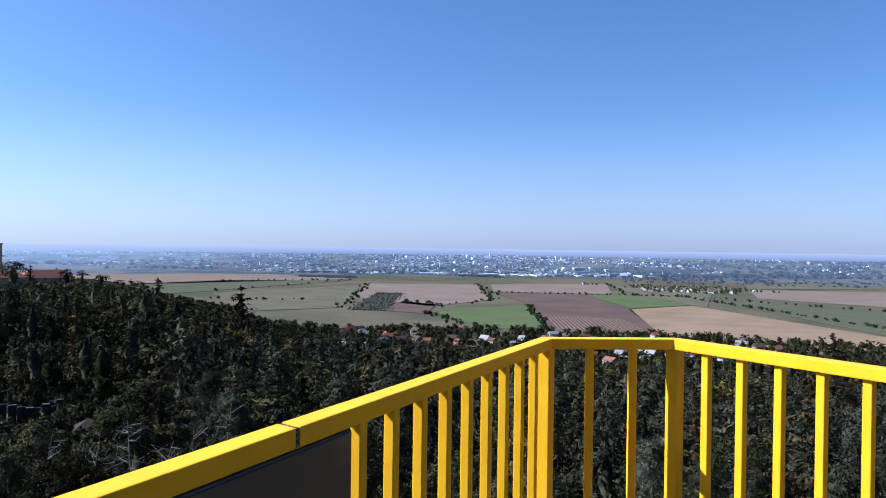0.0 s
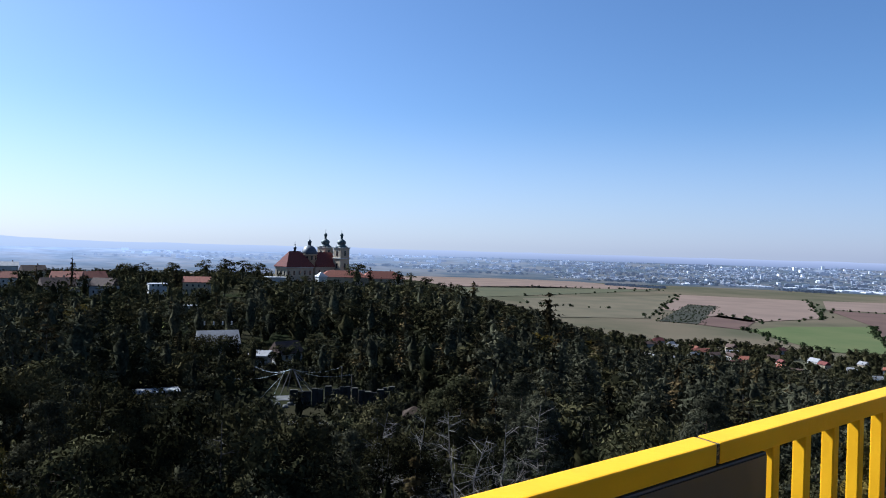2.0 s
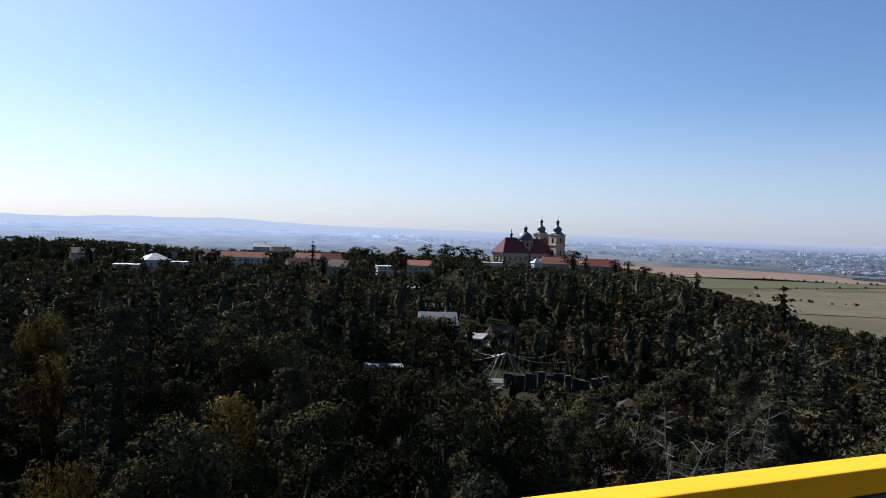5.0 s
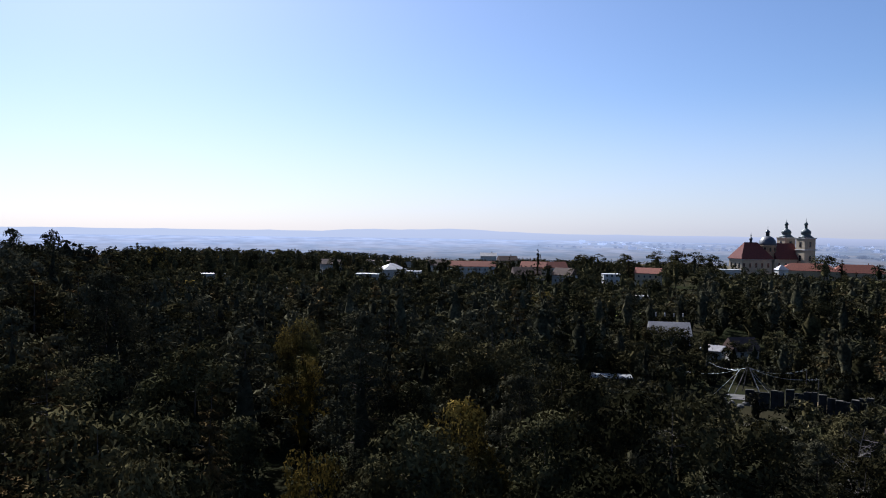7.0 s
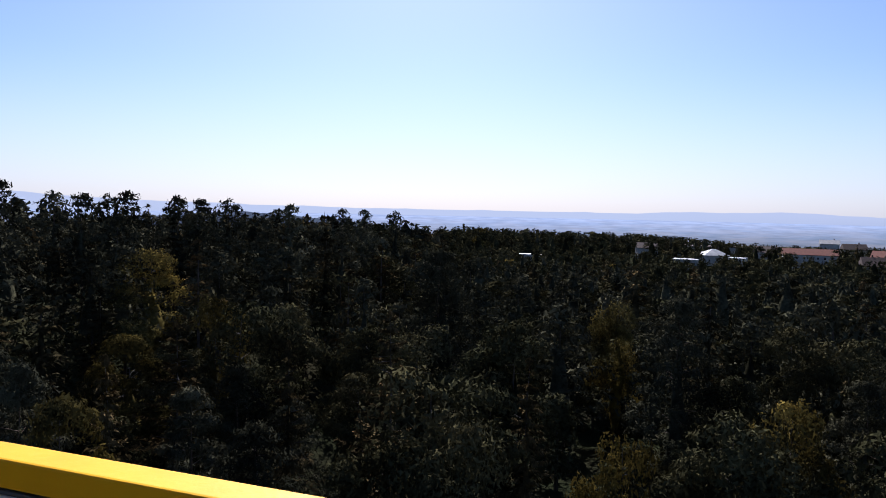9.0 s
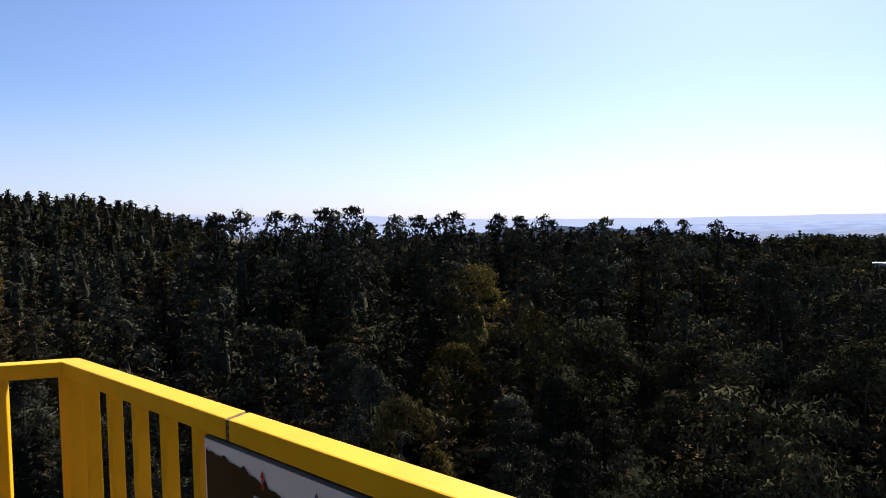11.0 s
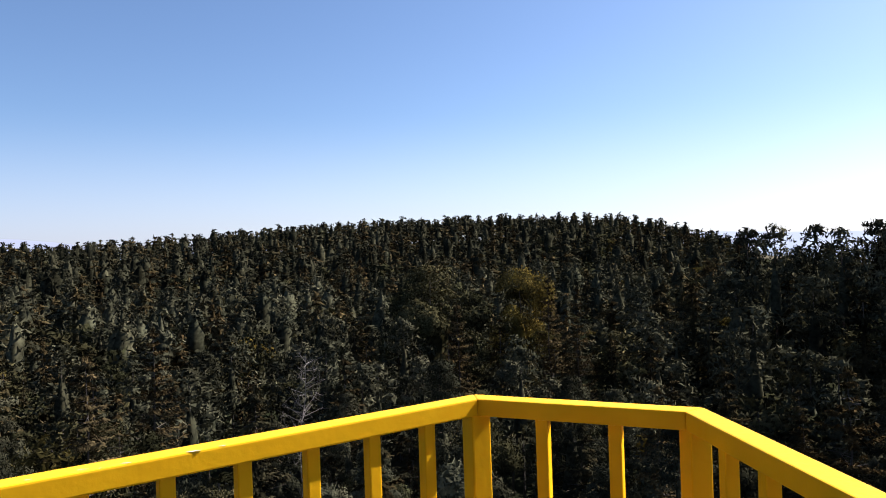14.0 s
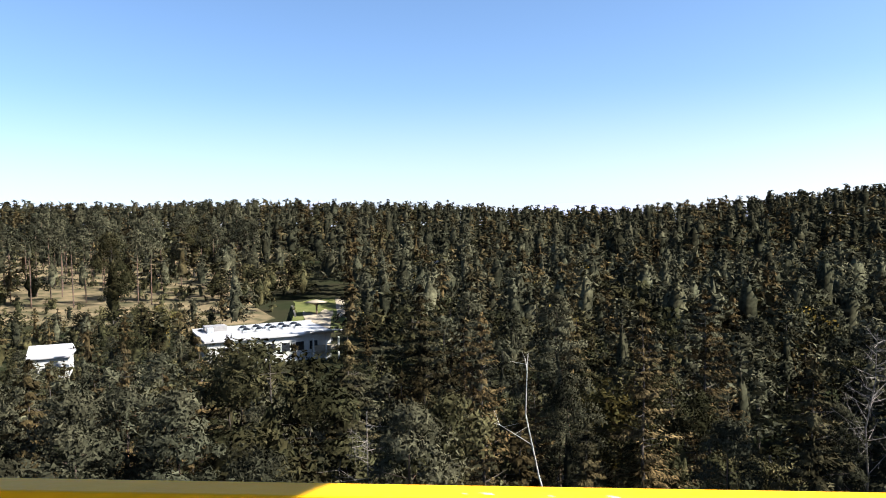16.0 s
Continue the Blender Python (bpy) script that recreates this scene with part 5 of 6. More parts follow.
# town colours tinted blue-grey for haze; hazy() paints more on as glow
M_FARWHITE = mat("far_white_walls_haze_glow", (0.496, 0.488, 0.496), 0.9, (0.32, 0.32, 0.344), 0.02, spec=0.0)
M_FARGREY = mat("far_grey_walls_haze_glow", (0.208, 0.216, 0.248), 0.9, (0.128, 0.144, 0.176), 0.02, spec=0.0)
M_FARROOF = mat("far_roofs_haze_glow", (0.136, 0.12, 0.128), 0.9, (0.096, 0.096, 0.112), 0.02, spec=0.0)
M_FARTREE = foliage("far_trees_haze_glow", (0.02091, 0.02952, 0.03813), (0.03075, 0.03813, 0.04612), 0.01)


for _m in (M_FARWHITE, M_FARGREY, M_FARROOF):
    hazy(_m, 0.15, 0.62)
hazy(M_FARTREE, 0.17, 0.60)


def far_town():
    """The town on the plain: loose quarters of small pale blocks, sheds along the near edge, belts of dark trees between."""
    rg = np.random.default_rng(9)
    cube = np.array([(sx, sy, sz) for sz in (0, 1) for sy in (-0.5, 0.5) for sx in (-0.5, 0.5)])
    quads = np.array([(4, 5, 7, 6), (0, 1, 5, 4), (1, 3, 7, 5), (3, 2, 6, 7), (2, 0, 4, 6)])
    sets = {0: [], 1: [], 2: []}

    def block(b, r, w, d, h, k):
        x, y = polar(b, r)
        a = rg.choice([0.3, 1.87]) + rg.normal(0, 0.2)
        v = cube * (w, d, h)
        sets[k].append((np.stack([v[:, 0] * math.cos(a) - v[:, 1] * math.sin(a) + x, v[:, 0] * math.sin(a) + v[:, 1] * math.cos(a) + y, v[:, 2] + float(far_z(x, y)) - 2], 1), quads))

    edge = lambda b: float(np.interp(b, [-34, -14, -4, 6, 22, 34, 60], [3800, 3560, 3300, 3190, 3260, 3560, 3800]))
    for _ in range(170):        # quarters
        b = rg.normal(13, 13) if rg.random() < 0.8 else rg.uniform(-30, 60)
        r = edge(b) + (4560 - edge(b)) * rg.random() ** 0.9
        dense = math.exp(-((b - 12) / 16) ** 2)
        for _2 in range(int(rg.uniform(5, 13) + 14 * dense)):
            big = rg.random()
            w, d, h = (rg.uniform(24, 48), rg.uniform(9, 14), rg.uniform(10, 18)) if big > 0.93 else (rg.uniform(9, 24), rg.uniform(8, 13), rg.uniform(4, 9))
            block(b + rg.normal(0, 1.1), min(max(r + rg.normal(0, 42), edge(b)), 4580), w, d, h, int(rg.choice(3, p=(0.40, 0.38, 0.22))))
    for _ in range(46):         # long sheds on the near edge
        b = rg.normal(10, 8)
        block(b, edge(b) + rg.uniform(0, 60), rg.uniform(40, 110), rg.uniform(20, 40), rg.uniform(6, 9), int(rg.choice(3, p=(0.6, 0.3, 0.1))))
    for b, r, h in ((27.6, 4200, 26), (24.8, 4000, 20), (37.2, 4100, 24), (11.0, 4300, 24), (4.0, 4250, 26), (9.2, 4400, 28), (34.2, 3960, 18)):
        block(b, r, 20, 14, h, 0)
    for k, (m, lab) in enumerate(((M_FARWHITE, "far white blocks of the town, haze painted on as glow"), (M_FARGREY, "far grey blocks of the town, blue haze painted on"), (M_FARROOF, "far brown roofs of the town, haze painted on as glow"))):
        tagged(mesh_ob("town_blocks", *join(sets[k]), m), lab, "buildings", kind="stuff")
    tr = []
    for _ in range(110):         # belts of trees
        b = rg.uniform(-36, 62) if rg.random() < 0.6 else rg.uniform(-36, 0)
        r = edge(b) - 40 + 1000 * rg.random() ** 1.3
        for t in np.arange(-1, 1, 0.2) + rg.uniform(-0.1, 0.1, 10):
            x0, y0 = polar(b + 3.0 * t, min(r + rg.normal(0, 14), 4600))
            if float(height(x0, y0)) < -90:
                tr.append((x0, y0, float(far_z(x0, y0))))
    leafy_run("town_trees", tr, M_FARTREE, "dark belts of trees round the far town, haze painted on", (6, 13), seed=8, wide=2.6)


far_town()
# these copses share the far-tree colour, haze painted in
leafy_run("copse", wood, M_FARTREE, "dark copses standing on the plain, haze painted on", (5, 10), seed=4, wide=1.8)


def far_village():
    """A village out on the plain before the town: low gabled houses and their trees."""
    rg = np.random.default_rng(19)
    sets, trees = {0: [], 1: [], 2: []}, []
    for i in range(95):
        b, r = rg.normal(-6.0, 2.0), 2420 + rg.uniform(-170, 150)
        x, y = polar(b, r)
        w, d, h, k = rg.uniform(9, 17), rg.uniform(8, 10), rg.uniform(4, 6), rg.uniform(2.8, 4.2)
        a = rg.uniform(0, 3.1)
        v = np.array([(sx * w / 2, sy * d / 2, z) for z in (0, h) for sy in (-1, 1) for sx in (-1, 1)] + [(-w / 2, 0, h + k), (w / 2, 0, h + k)])
        v = np.stack([v[:, 0] * math.cos(a) - v[:, 1] * math.sin(a) + x, v[:, 0] * math.sin(a) + v[:, 1] * math.cos(a) + y, v[:, 2] + PLAIN], 1)
        sets[0 if rg.random() < 0.6 else 1].append((v, np.array([(0, 1, 5), (0, 5, 4), (3, 2, 6), (3, 6, 7), (1, 3, 7), (1, 7, 5), (2, 0, 4), (2, 4, 6), (5, 7, 9), (6, 4, 8)])))
        sets[2].append((v + (0, 0, 0.12), np.array([(4, 5, 9), (4, 9, 8), (7, 6, 8), (7, 8, 9)])))
        for _ in range(3):
            trees.append((x + rg.normal(0, 22), y + rg.normal(0, 22), PLAIN))
    for k, (m, lab) in enumerate(((M_WHITE, "white walls of the village on the plain"), (M_CREAM, "cream walls of the village on the plain"), (M_ROOFBROWN, "tiled roofs of the village on the plain"))):
        tagged(mesh_ob("village_houses", *join(sets[k]), m), lab, "buildings", kind="stuff")
    leafy_run("village_trees", trees, M_HEDGE, "dark trees of the village on the plain", (5, 10), seed=44)


far_village()


def backdrop():
    """A glowing ring painted as hazy hills on the horizon, all round."""
    na, nz = 360, 6
    v, f = [], []
    for i in range(na + 1):
        b = i * 360 / na
        top = 26.56 + 4640 * math.tan(radians(-0.27))
        e = 0.27 * math.exp(-((b - 69.5) / 3.6) ** 2) + 0.20 * math.exp(-((b - 76) / 4.0) ** 2) + 0.5 * sm(98, 135, b) * (1 - sm(250, 300, b)) + 0.30 * math.exp(-((b - 128) / 5) ** 2)
        e += 0.55 * math.exp(-((b - 140) / 6) ** 2) + 1.55 * math.exp(-((b - 193) / 6) ** 2) + 0.35 * math.exp(-((b - 187) / 3) ** 2) + 2.25 * math.exp(-((b - 212.3) / 1.8) ** 2) + 1.2 * math.exp(-((b - 176) / 6) ** 2)
        e += 0.03 * math.sin(b * 0.9) + 0.02 * math.sin(b * 2.3 + 1)
        z1 = top + 4640 * math.tan(radians(max(float(e), 0)))
        x, y = polar(b, 4640)
        for k in range(nz + 1):
            v.append((x, y, -110 + (z1 + 110) * k / nz))
    for i in range(na):
        for k in range(nz):
            a = i * (nz + 1) + k
            f.append((a, a + nz + 1, a + nz + 2, a + 1))
    m = bpy.data.materials.new("distance_haze_glow")
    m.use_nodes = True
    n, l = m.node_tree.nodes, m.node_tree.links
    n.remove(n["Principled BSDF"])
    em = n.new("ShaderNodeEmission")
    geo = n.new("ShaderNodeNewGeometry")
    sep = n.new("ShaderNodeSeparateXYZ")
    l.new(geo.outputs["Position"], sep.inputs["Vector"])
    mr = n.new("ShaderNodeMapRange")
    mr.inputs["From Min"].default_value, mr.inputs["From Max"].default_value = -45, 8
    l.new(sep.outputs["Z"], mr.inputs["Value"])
    # haze painted into the emission, paler upwards
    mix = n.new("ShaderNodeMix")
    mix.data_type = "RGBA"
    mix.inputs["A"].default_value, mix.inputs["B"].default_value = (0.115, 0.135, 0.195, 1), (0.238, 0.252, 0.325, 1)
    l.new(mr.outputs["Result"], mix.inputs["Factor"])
    # sun-side brightening of the haze, painted in as well
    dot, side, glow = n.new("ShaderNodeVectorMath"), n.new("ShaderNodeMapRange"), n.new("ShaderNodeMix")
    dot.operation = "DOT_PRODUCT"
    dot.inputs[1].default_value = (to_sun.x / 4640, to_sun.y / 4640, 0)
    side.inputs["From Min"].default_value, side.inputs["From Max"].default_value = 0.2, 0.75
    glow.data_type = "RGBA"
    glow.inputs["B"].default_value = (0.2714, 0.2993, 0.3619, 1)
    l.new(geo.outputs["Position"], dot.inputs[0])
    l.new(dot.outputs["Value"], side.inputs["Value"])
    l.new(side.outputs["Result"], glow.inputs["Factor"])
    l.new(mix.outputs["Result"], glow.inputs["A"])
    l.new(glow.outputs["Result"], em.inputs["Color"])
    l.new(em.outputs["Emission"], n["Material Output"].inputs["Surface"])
    return tagged(mesh_ob("backdrop", v, f, m, smooth=True), "glowing backdrop ring painted as hazy blue hills on the horizon", "hills", kind="structure")


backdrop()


def wooded_hills():
    """Low wooded hills on the sun side, kilometres off, blue from haze painted as colour and glow."""
    m = mat("far_woods_haze_glow", (0.020, 0.026, 0.030), 0.95, (0.012, 0.016, 0.020), 0.02, spec=0.0)
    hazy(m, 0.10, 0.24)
    for b0, b1, r, top_e, seed in ((100, 124, 3420, -0.75, 1),):
        rg = np.random.default_rng(seed)
        ph, na, nr = rg.uniform(0, 6.28, 4), 120, 5
        v, f = [], []
        for i in range(na + 1):
            b = b0 + (b1 - b0) * i / na
            rise = math.sin(math.pi * i / na) ** 0.5
            ridge = EYE + r * math.tan(radians(top_e + 0.10 * math.sin(b * 0.55 + ph[0]) + 0.05 * math.sin(b * 1.7 + ph[1]) + rg.normal(0, 0.012)))
            for k in range(nr + 1):
                x, y = polar(b, r + (k / nr - 0.5) * 260)
                v.append((x, y, -106 + (ridge + 106) * rise * math.sin(math.pi * min(k / nr * 0.98 + 0.01, 1)) ** 0.7))
        for i in range(na):
            for k in range(nr):
                a = i * (nr + 1) + k
                f.append((a, a + nr + 1, a + nr + 2, a + 1))
        tagged(mesh_ob("hill", v, f, m), "wooded hills far off, dark blue with painted haze", "hills", kind="structure")


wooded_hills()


def haze_shell():
    """An added glowing shell, painted as the milky band of summer haze on the horizon all round."""
    na, nz = 120, 8
    v, f = [], []
    for i in range(na + 1):
        x, y = polar(i * 360 / na, 4800)
        for k in range(nz + 1):
            v.append((x, y, -90 + 1090 * k / nz))
    for i in range(na):
        for k in range(nz):
            a = i * (nz + 1) + k
            f.append((a, a + nz + 1, a + nz + 2, a + 1))
    m = bpy.data.materials.new("milky_haze_glow")
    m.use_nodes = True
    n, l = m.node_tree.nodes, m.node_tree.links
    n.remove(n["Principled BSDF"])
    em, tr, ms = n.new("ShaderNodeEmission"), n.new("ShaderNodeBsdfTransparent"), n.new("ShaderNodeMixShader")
    # painted haze glow, whiter towards the sun
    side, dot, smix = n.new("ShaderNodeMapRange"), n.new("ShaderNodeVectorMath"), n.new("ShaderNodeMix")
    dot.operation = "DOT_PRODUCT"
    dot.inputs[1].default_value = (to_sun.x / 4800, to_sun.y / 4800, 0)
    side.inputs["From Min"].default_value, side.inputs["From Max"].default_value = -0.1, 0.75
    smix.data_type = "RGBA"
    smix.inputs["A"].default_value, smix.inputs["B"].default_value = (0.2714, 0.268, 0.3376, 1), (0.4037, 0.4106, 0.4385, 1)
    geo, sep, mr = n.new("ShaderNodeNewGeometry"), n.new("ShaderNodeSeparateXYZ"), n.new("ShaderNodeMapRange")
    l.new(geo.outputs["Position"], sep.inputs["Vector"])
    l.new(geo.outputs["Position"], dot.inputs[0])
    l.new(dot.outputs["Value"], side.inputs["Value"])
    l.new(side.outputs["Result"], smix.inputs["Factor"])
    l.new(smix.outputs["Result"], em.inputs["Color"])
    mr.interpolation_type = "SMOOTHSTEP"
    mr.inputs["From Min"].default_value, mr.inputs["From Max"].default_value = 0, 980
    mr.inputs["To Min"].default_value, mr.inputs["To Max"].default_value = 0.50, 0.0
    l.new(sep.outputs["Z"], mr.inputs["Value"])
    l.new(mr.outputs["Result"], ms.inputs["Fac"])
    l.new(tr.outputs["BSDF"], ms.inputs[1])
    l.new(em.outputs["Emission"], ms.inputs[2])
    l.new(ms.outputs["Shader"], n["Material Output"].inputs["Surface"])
    return tagged(mesh_ob("backdrop", v, f, m, smooth=True), "glowing shell painted as milky haze low over the horizon", "haze", kind="structure")


haze_shell()

# ---- single trees that stand out ----
GROWN = {}


def single(kind, bearing, r, top_elev, name, label, widen=1.0, seed=0, fine=False):
    x, y = polar(bearing, r)
    z = float(height(x, y)) - 0.3
    level = 0 if r < 90 or fine else 1 if r < 250 or kind == "broad" else 2
    crown, tr = SHAPES[kind][level][seed % 4]
    hh = float(np.percentile(crown[0][:, 2], 99.6))
    k = (EYE + r * math.tan(radians(top_elev)) - z) / hh
    top = tagged(new(name), label, "tree")
    key = (kind, level, seed % 4)
    if key in GROWN:
        for name, me in GROWN[key]:
            new(name, me).parent = top
    else:
        GROWN[key] = [("trunk", mesh_ob("trunk", *tr, KINDS[kind][1], top).data), ("crown", leafy("crown", *crown, KINDS[kind][0], top).data)]
    top.matrix_world = Matrix.Translation((x, y, z)) @ Matrix.Rotation(bearing * 1.7, 4, "Z") @ Matrix.Diagonal((k * widen, k * widen, k, 1))
    return top


single("spruce", 28.45, 370, -3.35, "spruce_tree", "tall lone spruce above the wood's edge", 2.1, 0)
single("spruce", 34.4, 430, -2.75, "spruce_tree", "pointed spruce on the church hill", 1.8, 1)
single("spruce", 36.2, 420, -2.85, "spruce_tree", "slim spruce on the church hill", 1.5, 2)
single("spruce", -15.5, 210, -5.9, "spruce_tree", "broad spruce rising over the wood", 1.3, 3, True)
single("larch", 64.0, 380, -1.3, "larch_tree", "slim dark conifer among the houses", 0.6, 1)
single("broad", 227.0, 200, 0.2, "broadleaf_tree", "big dark tree at the edge of the clearing", 0.85, 1, True)
single("broad", 221.5, 330, 0.6, "broadleaf_tree", "broad olive tree behind the clearing", 1.0, 3, True)
single("broad", 209.4, 205, -5.0, "broadleaf_tree", "round tree beside the park building", 1.1, 0)
single("gold", 205.0, 300, -2.7, "turning_tree", "bright yellow-green bush at the wood's edge", 1.0, 1)
HERO_LABEL = {"broad": "round dark broadleaf tree with a dense crown", "spruce": "dark drooping spruce near the lookout", "larch": "olive brown larch with thin layered boughs", "pine": "bushy blue-green pine near the lookout", "gold": "broadleaf tree turning yellow below the lookout"}
for i, (k, b, r, e, w) in enumerate(HEROES):
    single(k, b, r, e, KINDS[k][2], HERO_LABEL[k], w, i, True)


for i, (b, r, e, k) in enumerate(((108.0, 112, -0.1, "pine"), (112.6, 108, 0.2, "pine"), (114.6, 118, 0.15, "pine"), (116.2, 113, 0.35, "pine"), (119.6, 112, 0.65, "pine"), (120.9, 116, 0.35, "pine"), (122.6, 112, 0.4, "pine"), (124.3, 116, 0.5, "pine"),
                                  (127.6, 114, 1.25, "pine"), (129.0, 110, 1.0, "pine"), (130.0, 116, 1.15, "pine"), (132.0, 112, 0.7, "pine"), (133.6, 118, 1.0, "pine"), (136.2, 114, 1.1, "pine"), (138.0, 120, 0.9, "pine"), (104.0, 150, -0.35, "pine"), (102.2, 150, -0.4, "pine"), (99.8, 160, -0.5, "pine"))):
    single(k, b, r, e, KINDS[k][2], "tall pine standing up against the sky", 0.9, i)


for i, (b, r, e) in enumerate(((217.3, 140, -8.3), (218.8, 144, -8.1), (220.2, 146, -8.0), (215.6, 138, -9.6), (214.0, 140, -9.9), (216.6, 136, -8.8), (221.2, 150, -8.2), (222.5, 152, -7.4), (224.0, 150, -6.9), (225.6, 150, -7.0), (227.2, 152, -7.2), (229.4, 146, -8.7), (230.8, 144, -8.9), (233.0, 150, -7.6), (208.6, 150, -6.8), (208.2, 190, -5.4), (206.4, 190, -4.9), (208.0, 230, -4.0), (206.6, 250, -3.4))):
    single(("broad", "pine", "spruce")[i % 3], b, r, e, ("broadleaf_tree", "pine_tree", "spruce_tree")[i % 3], "dark green tree beside the park building", 1.1, i)


for i, (b, r, e, k) in enumerate(((51.2, 540, -1.6, "broad"), (52.3, 535, -1.45, "broad"), (53.6, 540, -1.35, "broad"), (55.0, 525, -1.45, "broad"), (43.65, 545, -1.45, "broad"), (42.6, 548, -1.75, "spruce"), (40.4, 560, -2.0, "broad"), (39.4, 555, -2.1, "broad"), (38.2, 540, -2.4, "broad"),
                                  (46.9, 480, -2.75, "broad"), (48.2, 470, -2.8, "broad"), (49.3, 450, -2.9, "broad"), (45.8, 440, -3.2, "broad"), (50.6, 450, -2.7, "broad"), (57.4, 520, -1.7, "broad"), (59.4, 520, -1.75, "broad"), (60.6, 500, -1.8, "broad"), (37.0, 470, -2.8, "broad"), (35.6, 460, -2.9, "broad"), (46.3, 330, -4.2, "broad"), (44.6, 300, -4.6, "broad"), (45.3, 505, -2.75, "broad"), (42.4, 500, -2.75, "broad"), (41.0, 510, -2.7, "broad"), (47.6, 520, -2.5, "broad"), (48.8, 525, -2.45, "broad"), (50.9, 500, -2.5, "broad"))):
    single(k, b, r, e, KINDS[k][2], "broad dark green tree on the church hill" if k == "broad" else "slim spruce on the church hill", 1.45 if k == "broad" else 1.2, i)


for i, (b, r, e) in enumerate(((52.6, 197, -7.05), (53.4, 195, -7.1), (54.1, 194, -7.15), (54.8, 196, -7.05), (55.7, 197, -6.9), (51.4, 188, -7.3), (55.3, 201, -7.15), (56.3, 203, -7.0), (54.6, 200, -7.25), (52.9, 200, -7.2), (49.4, 186, -7.9), (48.0, 190, -7.6), (56.8, 200, -6.8), (46.6, 192, -7.0),
                               (60.3, 450, -1.9), (61.2, 380, -2.9), (66.2, 440, -2.1), (67.2, 430, -2.4), (71.3, 435, -2.3), (72.6, 440, -2.2), (78.8, 430, -2.1), (81.6, 420, -2.2), (86.4, 430, -1.9), (82.8, 390, -2.6), (57.1, 430, -2.0), (53.6, 420, -2.1), (63.2, 400, -2.7), (70.2, 425, -2.8), (74.6, 420, -2.7), (76.8, 430, -2.6), (79.9, 440, -1.9), (87.4, 450, -1.8), (90.6, 420, -2.2), (93.2, 420, -1.7))):
    single("broad" if i % 4 else "spruce", b, r, e, "broadleaf_tree" if i % 4 else "spruce_tree", "green garden tree between houses" if i % 4 else "dark garden spruce between houses", 1.25, i)


def bare_tree(m, h, seed, material, label, lean=0.0, twigs=34):
    rg = np.random.default_rng(seed)
    top = tagged(new("bare_tree"), label, "tree", "bare trees near the lookout")
    top.matrix_world = m
    pts = [np.array([lean * h * (i / 6) ** 1.5 + rg.normal(0, 0.02 * h), rg.normal(0, 0.02 * h), h * i / 6]) for i in range(7)]
    pts[0][:2] = 0
    bits = [limb(pts[i], pts[i + 1], 0.14 * (1 - i / 7), 0.14 * (1 - (i + 1) / 7)) for i in range(6)]
    mesh_ob("trunk", *join(bits), material, top)
    br = []
    for _ in range(twigs):
        f = rg.uniform(0.35, 0.98)
        i = min(int(f * 6), 5)
        s0 = pts[i] + (pts[i + 1] - pts[i]) * (f * 6 - i)
        a, l = rg.uniform(0, 6.283), rg.uniform(0.6, 1.0) * h * 0.24 * (1.25 - f)
        e = s0 + np.array([math.cos(a) * l, math.sin(a) * l, l * rg.uniform(-0.1, 0.7)])
        br.append(limb(s0, e, 0.032, 0.012, 4))
        for _2 in range(5):
            t = rg.uniform(0.35, 1)
            p = s0 + (e - s0) * t
            q = p + rg.normal(0, 0.32 * l, 3)
            br.append(limb(p, q, 0.013, 0.006, 3))
    tagged(mesh_ob("branchwork", *join(br), material, top), kind="stuff")
    return top


for i, (b, r, elev) in enumerate(((31.6, 47, -13.5), (33.3, 44, -14.5), (35.6, 50, -12.8), (38.0, 54, -13.2), (41.0, 57, -13.0), (29.0, 52, -12.0), (208.0, 40, -14.0), (172.0, 66, -7.6))):
    z = float(height(*polar(b, r)))
    bare_tree(place(b, r, 40 * i), EYE + r * math.tan(radians(elev)) - z, 40 + i, M_GREYWOOD, "grey leafless tree with fine twigs", twigs=44)
bare_tree(place(191.8, 45, 0), 22.5, 62, M_BIRCH, "leaning pale birch with a broken top", -0.16, 2)
rp = np.random.default_rng(91)
thin = [(224.5, 262, 25), (225.4, 255, 26), (228.8, 270, 24), (229.6, 262, 27), (231.0, 280, 25), (232.2, 265, 26), (219, 300, 24), (219.8, 310, 25), (218.2, 305, 24), (233.4, 275, 26), (222.4, 290, 25), (220.9, 296, 25), (217.1, 300, 24), (230.3, 285, 25)]
thin += [(rp.uniform(216.5, 236), rp.uniform(285, 400), rp.uniform(23, 28)) for _ in range(50)]
for i, (b, r, h) in enumerate(thin):
    v, f = limb((0, 0, -0.5), (0.3, 0.1, h * 0.8), 0.22, 0.11, 8)
    (cv, cf, cn), tr = SHAPES["pine"][1][i % 4]
    t = tagged(new("pine_tree"), "tall pine with a long bare trunk", "tree", "thin pines in the clearing")
    mesh_ob("trunk", v, f, M_PINEBARK, t)
    cf = cf[cv[cf][:, :, 2].mean(1) > 12.8]
    use, inv = np.unique(cf, return_inverse=True)
    leafy("crown", cv[use] * (h / 20.0), inv.reshape(-1, 3), cn[use], M_PINE, t)
    t.matrix_world = place(b, r, 50 * i)

# ---- the information board on the railing ----
M_PRINT = mat("printed_sky", (0.70, 0.67, 0.62), 0.35, (0.62, 0.59, 0.54), 3.0)
M_DARKPRINT = mat("printed_dark_end", (0.030, 0.036, 0.040), 0.45, (0.130, 0.108, 0.062), 2.6, low=0.50, high=0.68, detail=3.0, spec=0.3)
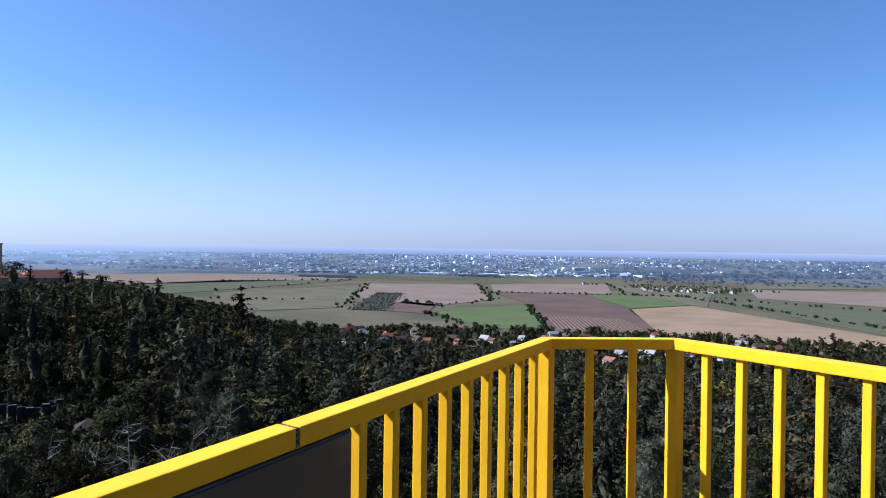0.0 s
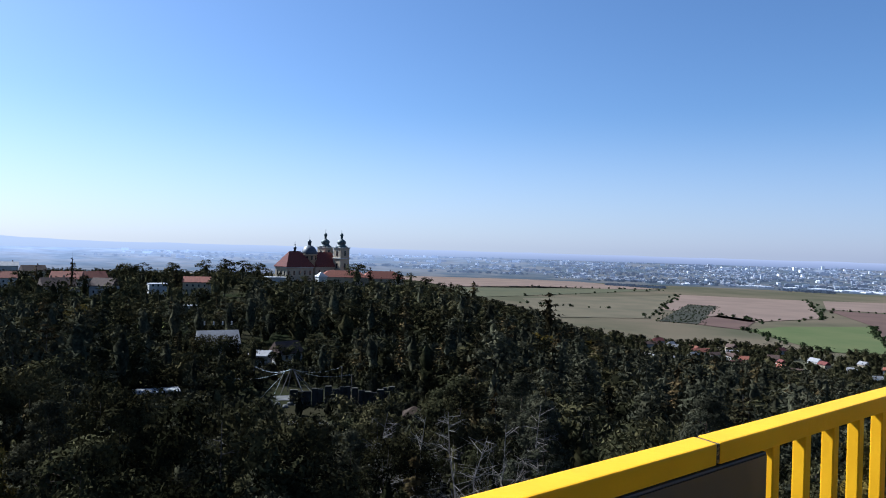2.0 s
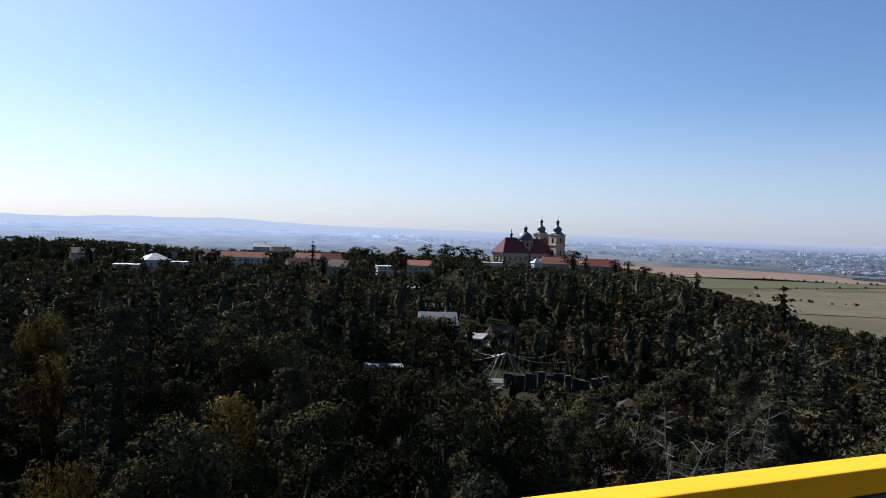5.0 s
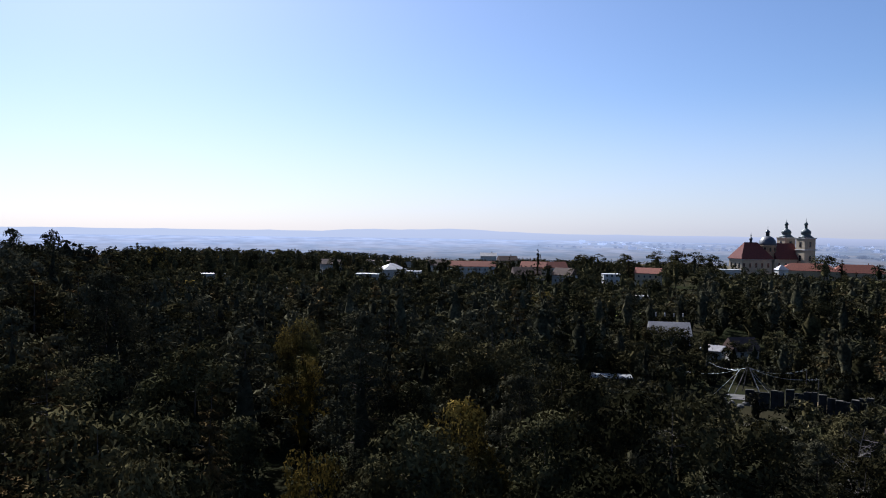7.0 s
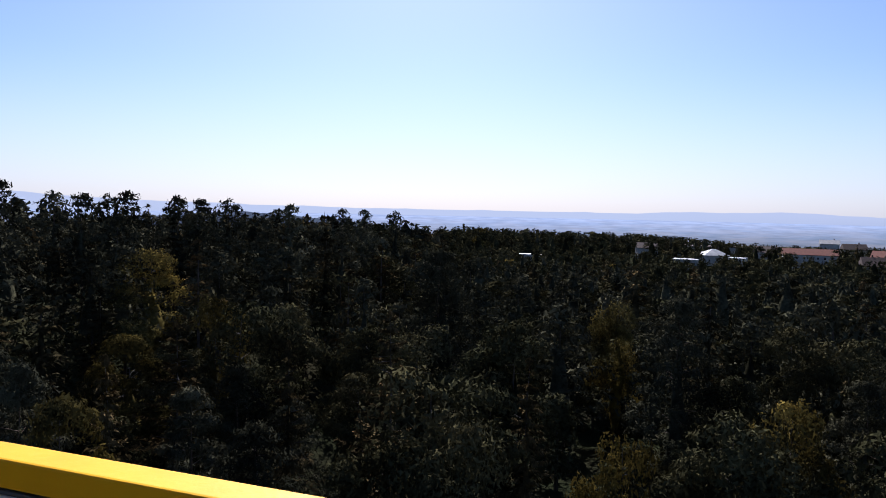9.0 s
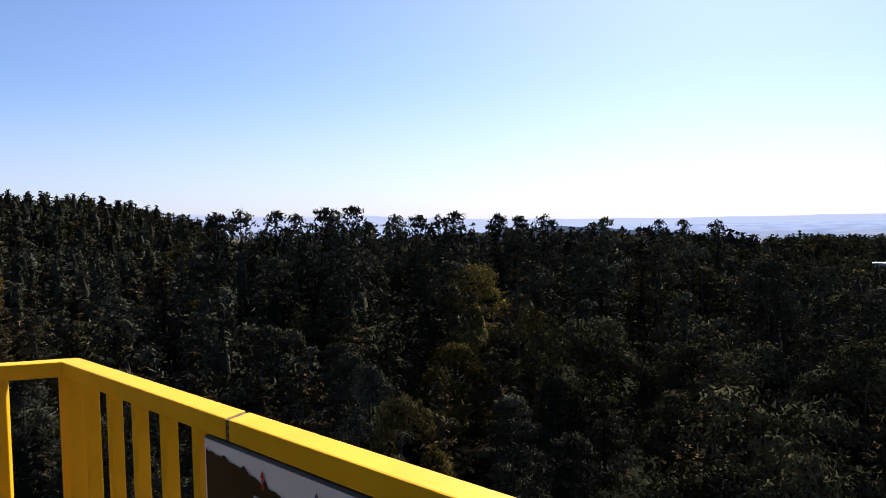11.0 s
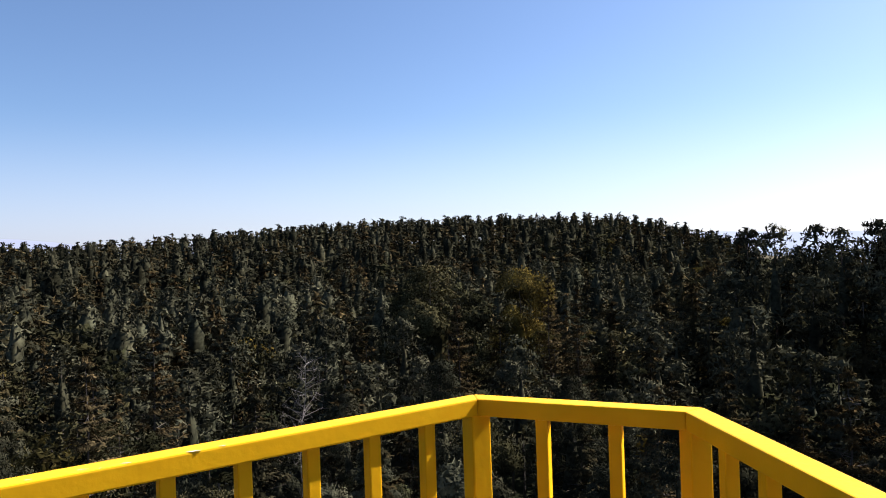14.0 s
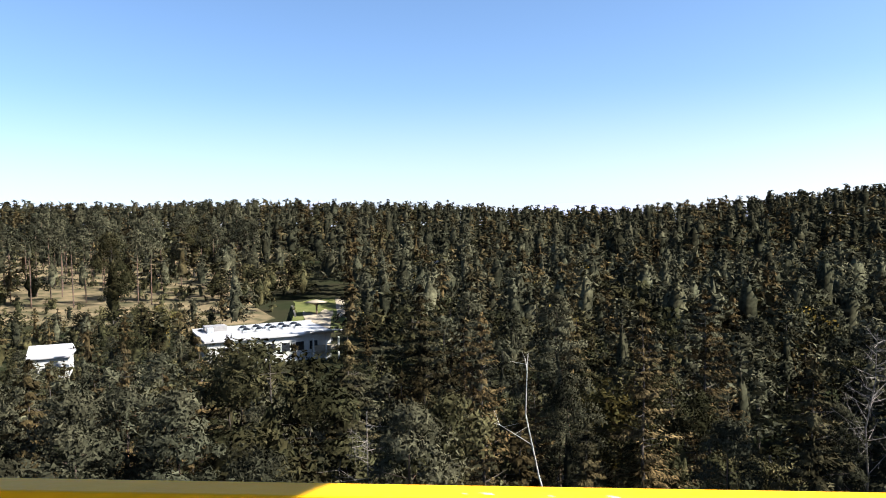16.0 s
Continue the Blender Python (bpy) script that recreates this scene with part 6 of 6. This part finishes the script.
M_PRINTWOOD = mat("printed_forest", (0.006, 0.006, 0.005), 0.45, (0.018, 0.015, 0.010), 22.0, spec=0.2)
M_INK = mat("black_ink", (0.012, 0.012, 0.012), 0.4)
M_RED = mat("red_ink", (0.50, 0.03, 0.015), 0.4)
M_LIGHTINK = mat("white_ink", (0.6, 0.584, 0.544), 0.4)


def board():
    """A long printed panorama under the handrail, on the deck side of the bars. Along the board x runs from its forest
    end to its dark end.
    """
    top = tagged(new("panorama_board"), "long printed panorama board with arrows under the handrail", "sign")
    inn = inset(RAIL_W / 2 + 0.021)
    a, b = inn[5], inn[4]
    e = (b - a).normalized()
    n = Vector((e.y, -e.x, 0))
    z_top = RAIL_TOP - RAIL_H - 0.004
    o = a + e * 0.80
    # local axes: x along the rail, y away from the deck, z up
    top.matrix_world = Matrix(((e.x, -n.x, 0, o.x), (e.y, -n.y, 0, o.y), (0, 0, 1, z_top), (0, 0, 0, 1)))
    L, H = 2.70, 0.42
    part("backing", box_bm(L, 0.010, H, Matrix.Translation((L / 2, 0, -H)), 0.002), M_DECK, top)
    part("light_print", box_bm(1.52, 0.003, H - 0.01, Matrix.Translation((0.765, -0.0075, -H + 0.005))), M_PRINT, top, "pale grey printed sky")
    part("dark_print", box_bm(1.165, 0.003, H - 0.01, Matrix.Translation((2.112, -0.0075, -H + 0.005))), M_DARKPRINT, top, "dark cloudy print")
    rg = np.random.default_rng(3)
    bm = bmesh.new()
    n_ = 150
    xs = [0.012 + 1.5 * i / n_ for i in range(n_ + 1)]
    hs = [-0.026 - 0.055 * float(sm(0.02, 0.5, x)) - 0.05 * float(sm(0.5, 1.4, x)) + rg.uniform(-0.003, 0.003) + (0.008 if i % 7 == 0 else 0) for i, x in enumerate(xs)]
    up = [bm.verts.new((x, -0.0105, h)) for x, h in zip(xs, hs)]
    dn = [bm.verts.new((x, -0.0105, -H + 0.008)) for x in xs]
    for i in range(n_):
        bm.faces.new((dn[i], dn[i + 1], up[i + 1], up[i]))
    part("forest_print", bm, M_PRINTWOOD, top, "dark printed forest skyline")

    def arrow(x, z, h, m):
        bm = bmesh.new()
        w = h * 0.09
        vs = [bm.verts.new((x + dx, -0.0112, z + dz)) for dx, dz in ((-w, 0), (w, 0), (w, h * 0.62), (h * 0.26, h * 0.55), (0, h), (-h * 0.26, h * 0.55), (-w, h * 0.62))]
        bm.faces.new(vs)
        part("arrow", bm, m, top, "printed arrow")

    def bars(x, z, w, h, m, name="text_bar"):
        part(name, box_bm(w, 0.0012, h, Matrix.Translation((x + w / 2, -0.0112, z))), m, top)

    arrow(0.215, -0.056, 0.034, M_RED)
    arrow(0.375, -0.045, 0.024, M_INK)
    for k in range(4):
        bars(0.185 + k * 0.024, -0.078 - 0.001 * k, 0.020, 0.005, M_LIGHTINK)
    for k in range(5):
        bars(0.325 + k * 0.022, -0.058, 0.016, 0.006, M_INK)
        bars(0.332 + k * 0.02, -0.070, 0.014, 0.006, M_INK)
    for x, z, w in ((0.445, -0.052, 0.026), (0.495, -0.040, 0.058), (0.66, -0.10, 0.06), (0.93, -0.09, 0.09), (1.25, -0.10, 0.07), (1.9, -0.12, 0.08), (2.35, -0.10, 0.06)):
        bars(x, z, w, 0.014, M_INK, "text_plate")
        bars(x + 0.005, z + 0.005, w - 0.010, 0.004, M_GREYWALL)
    return top


board()
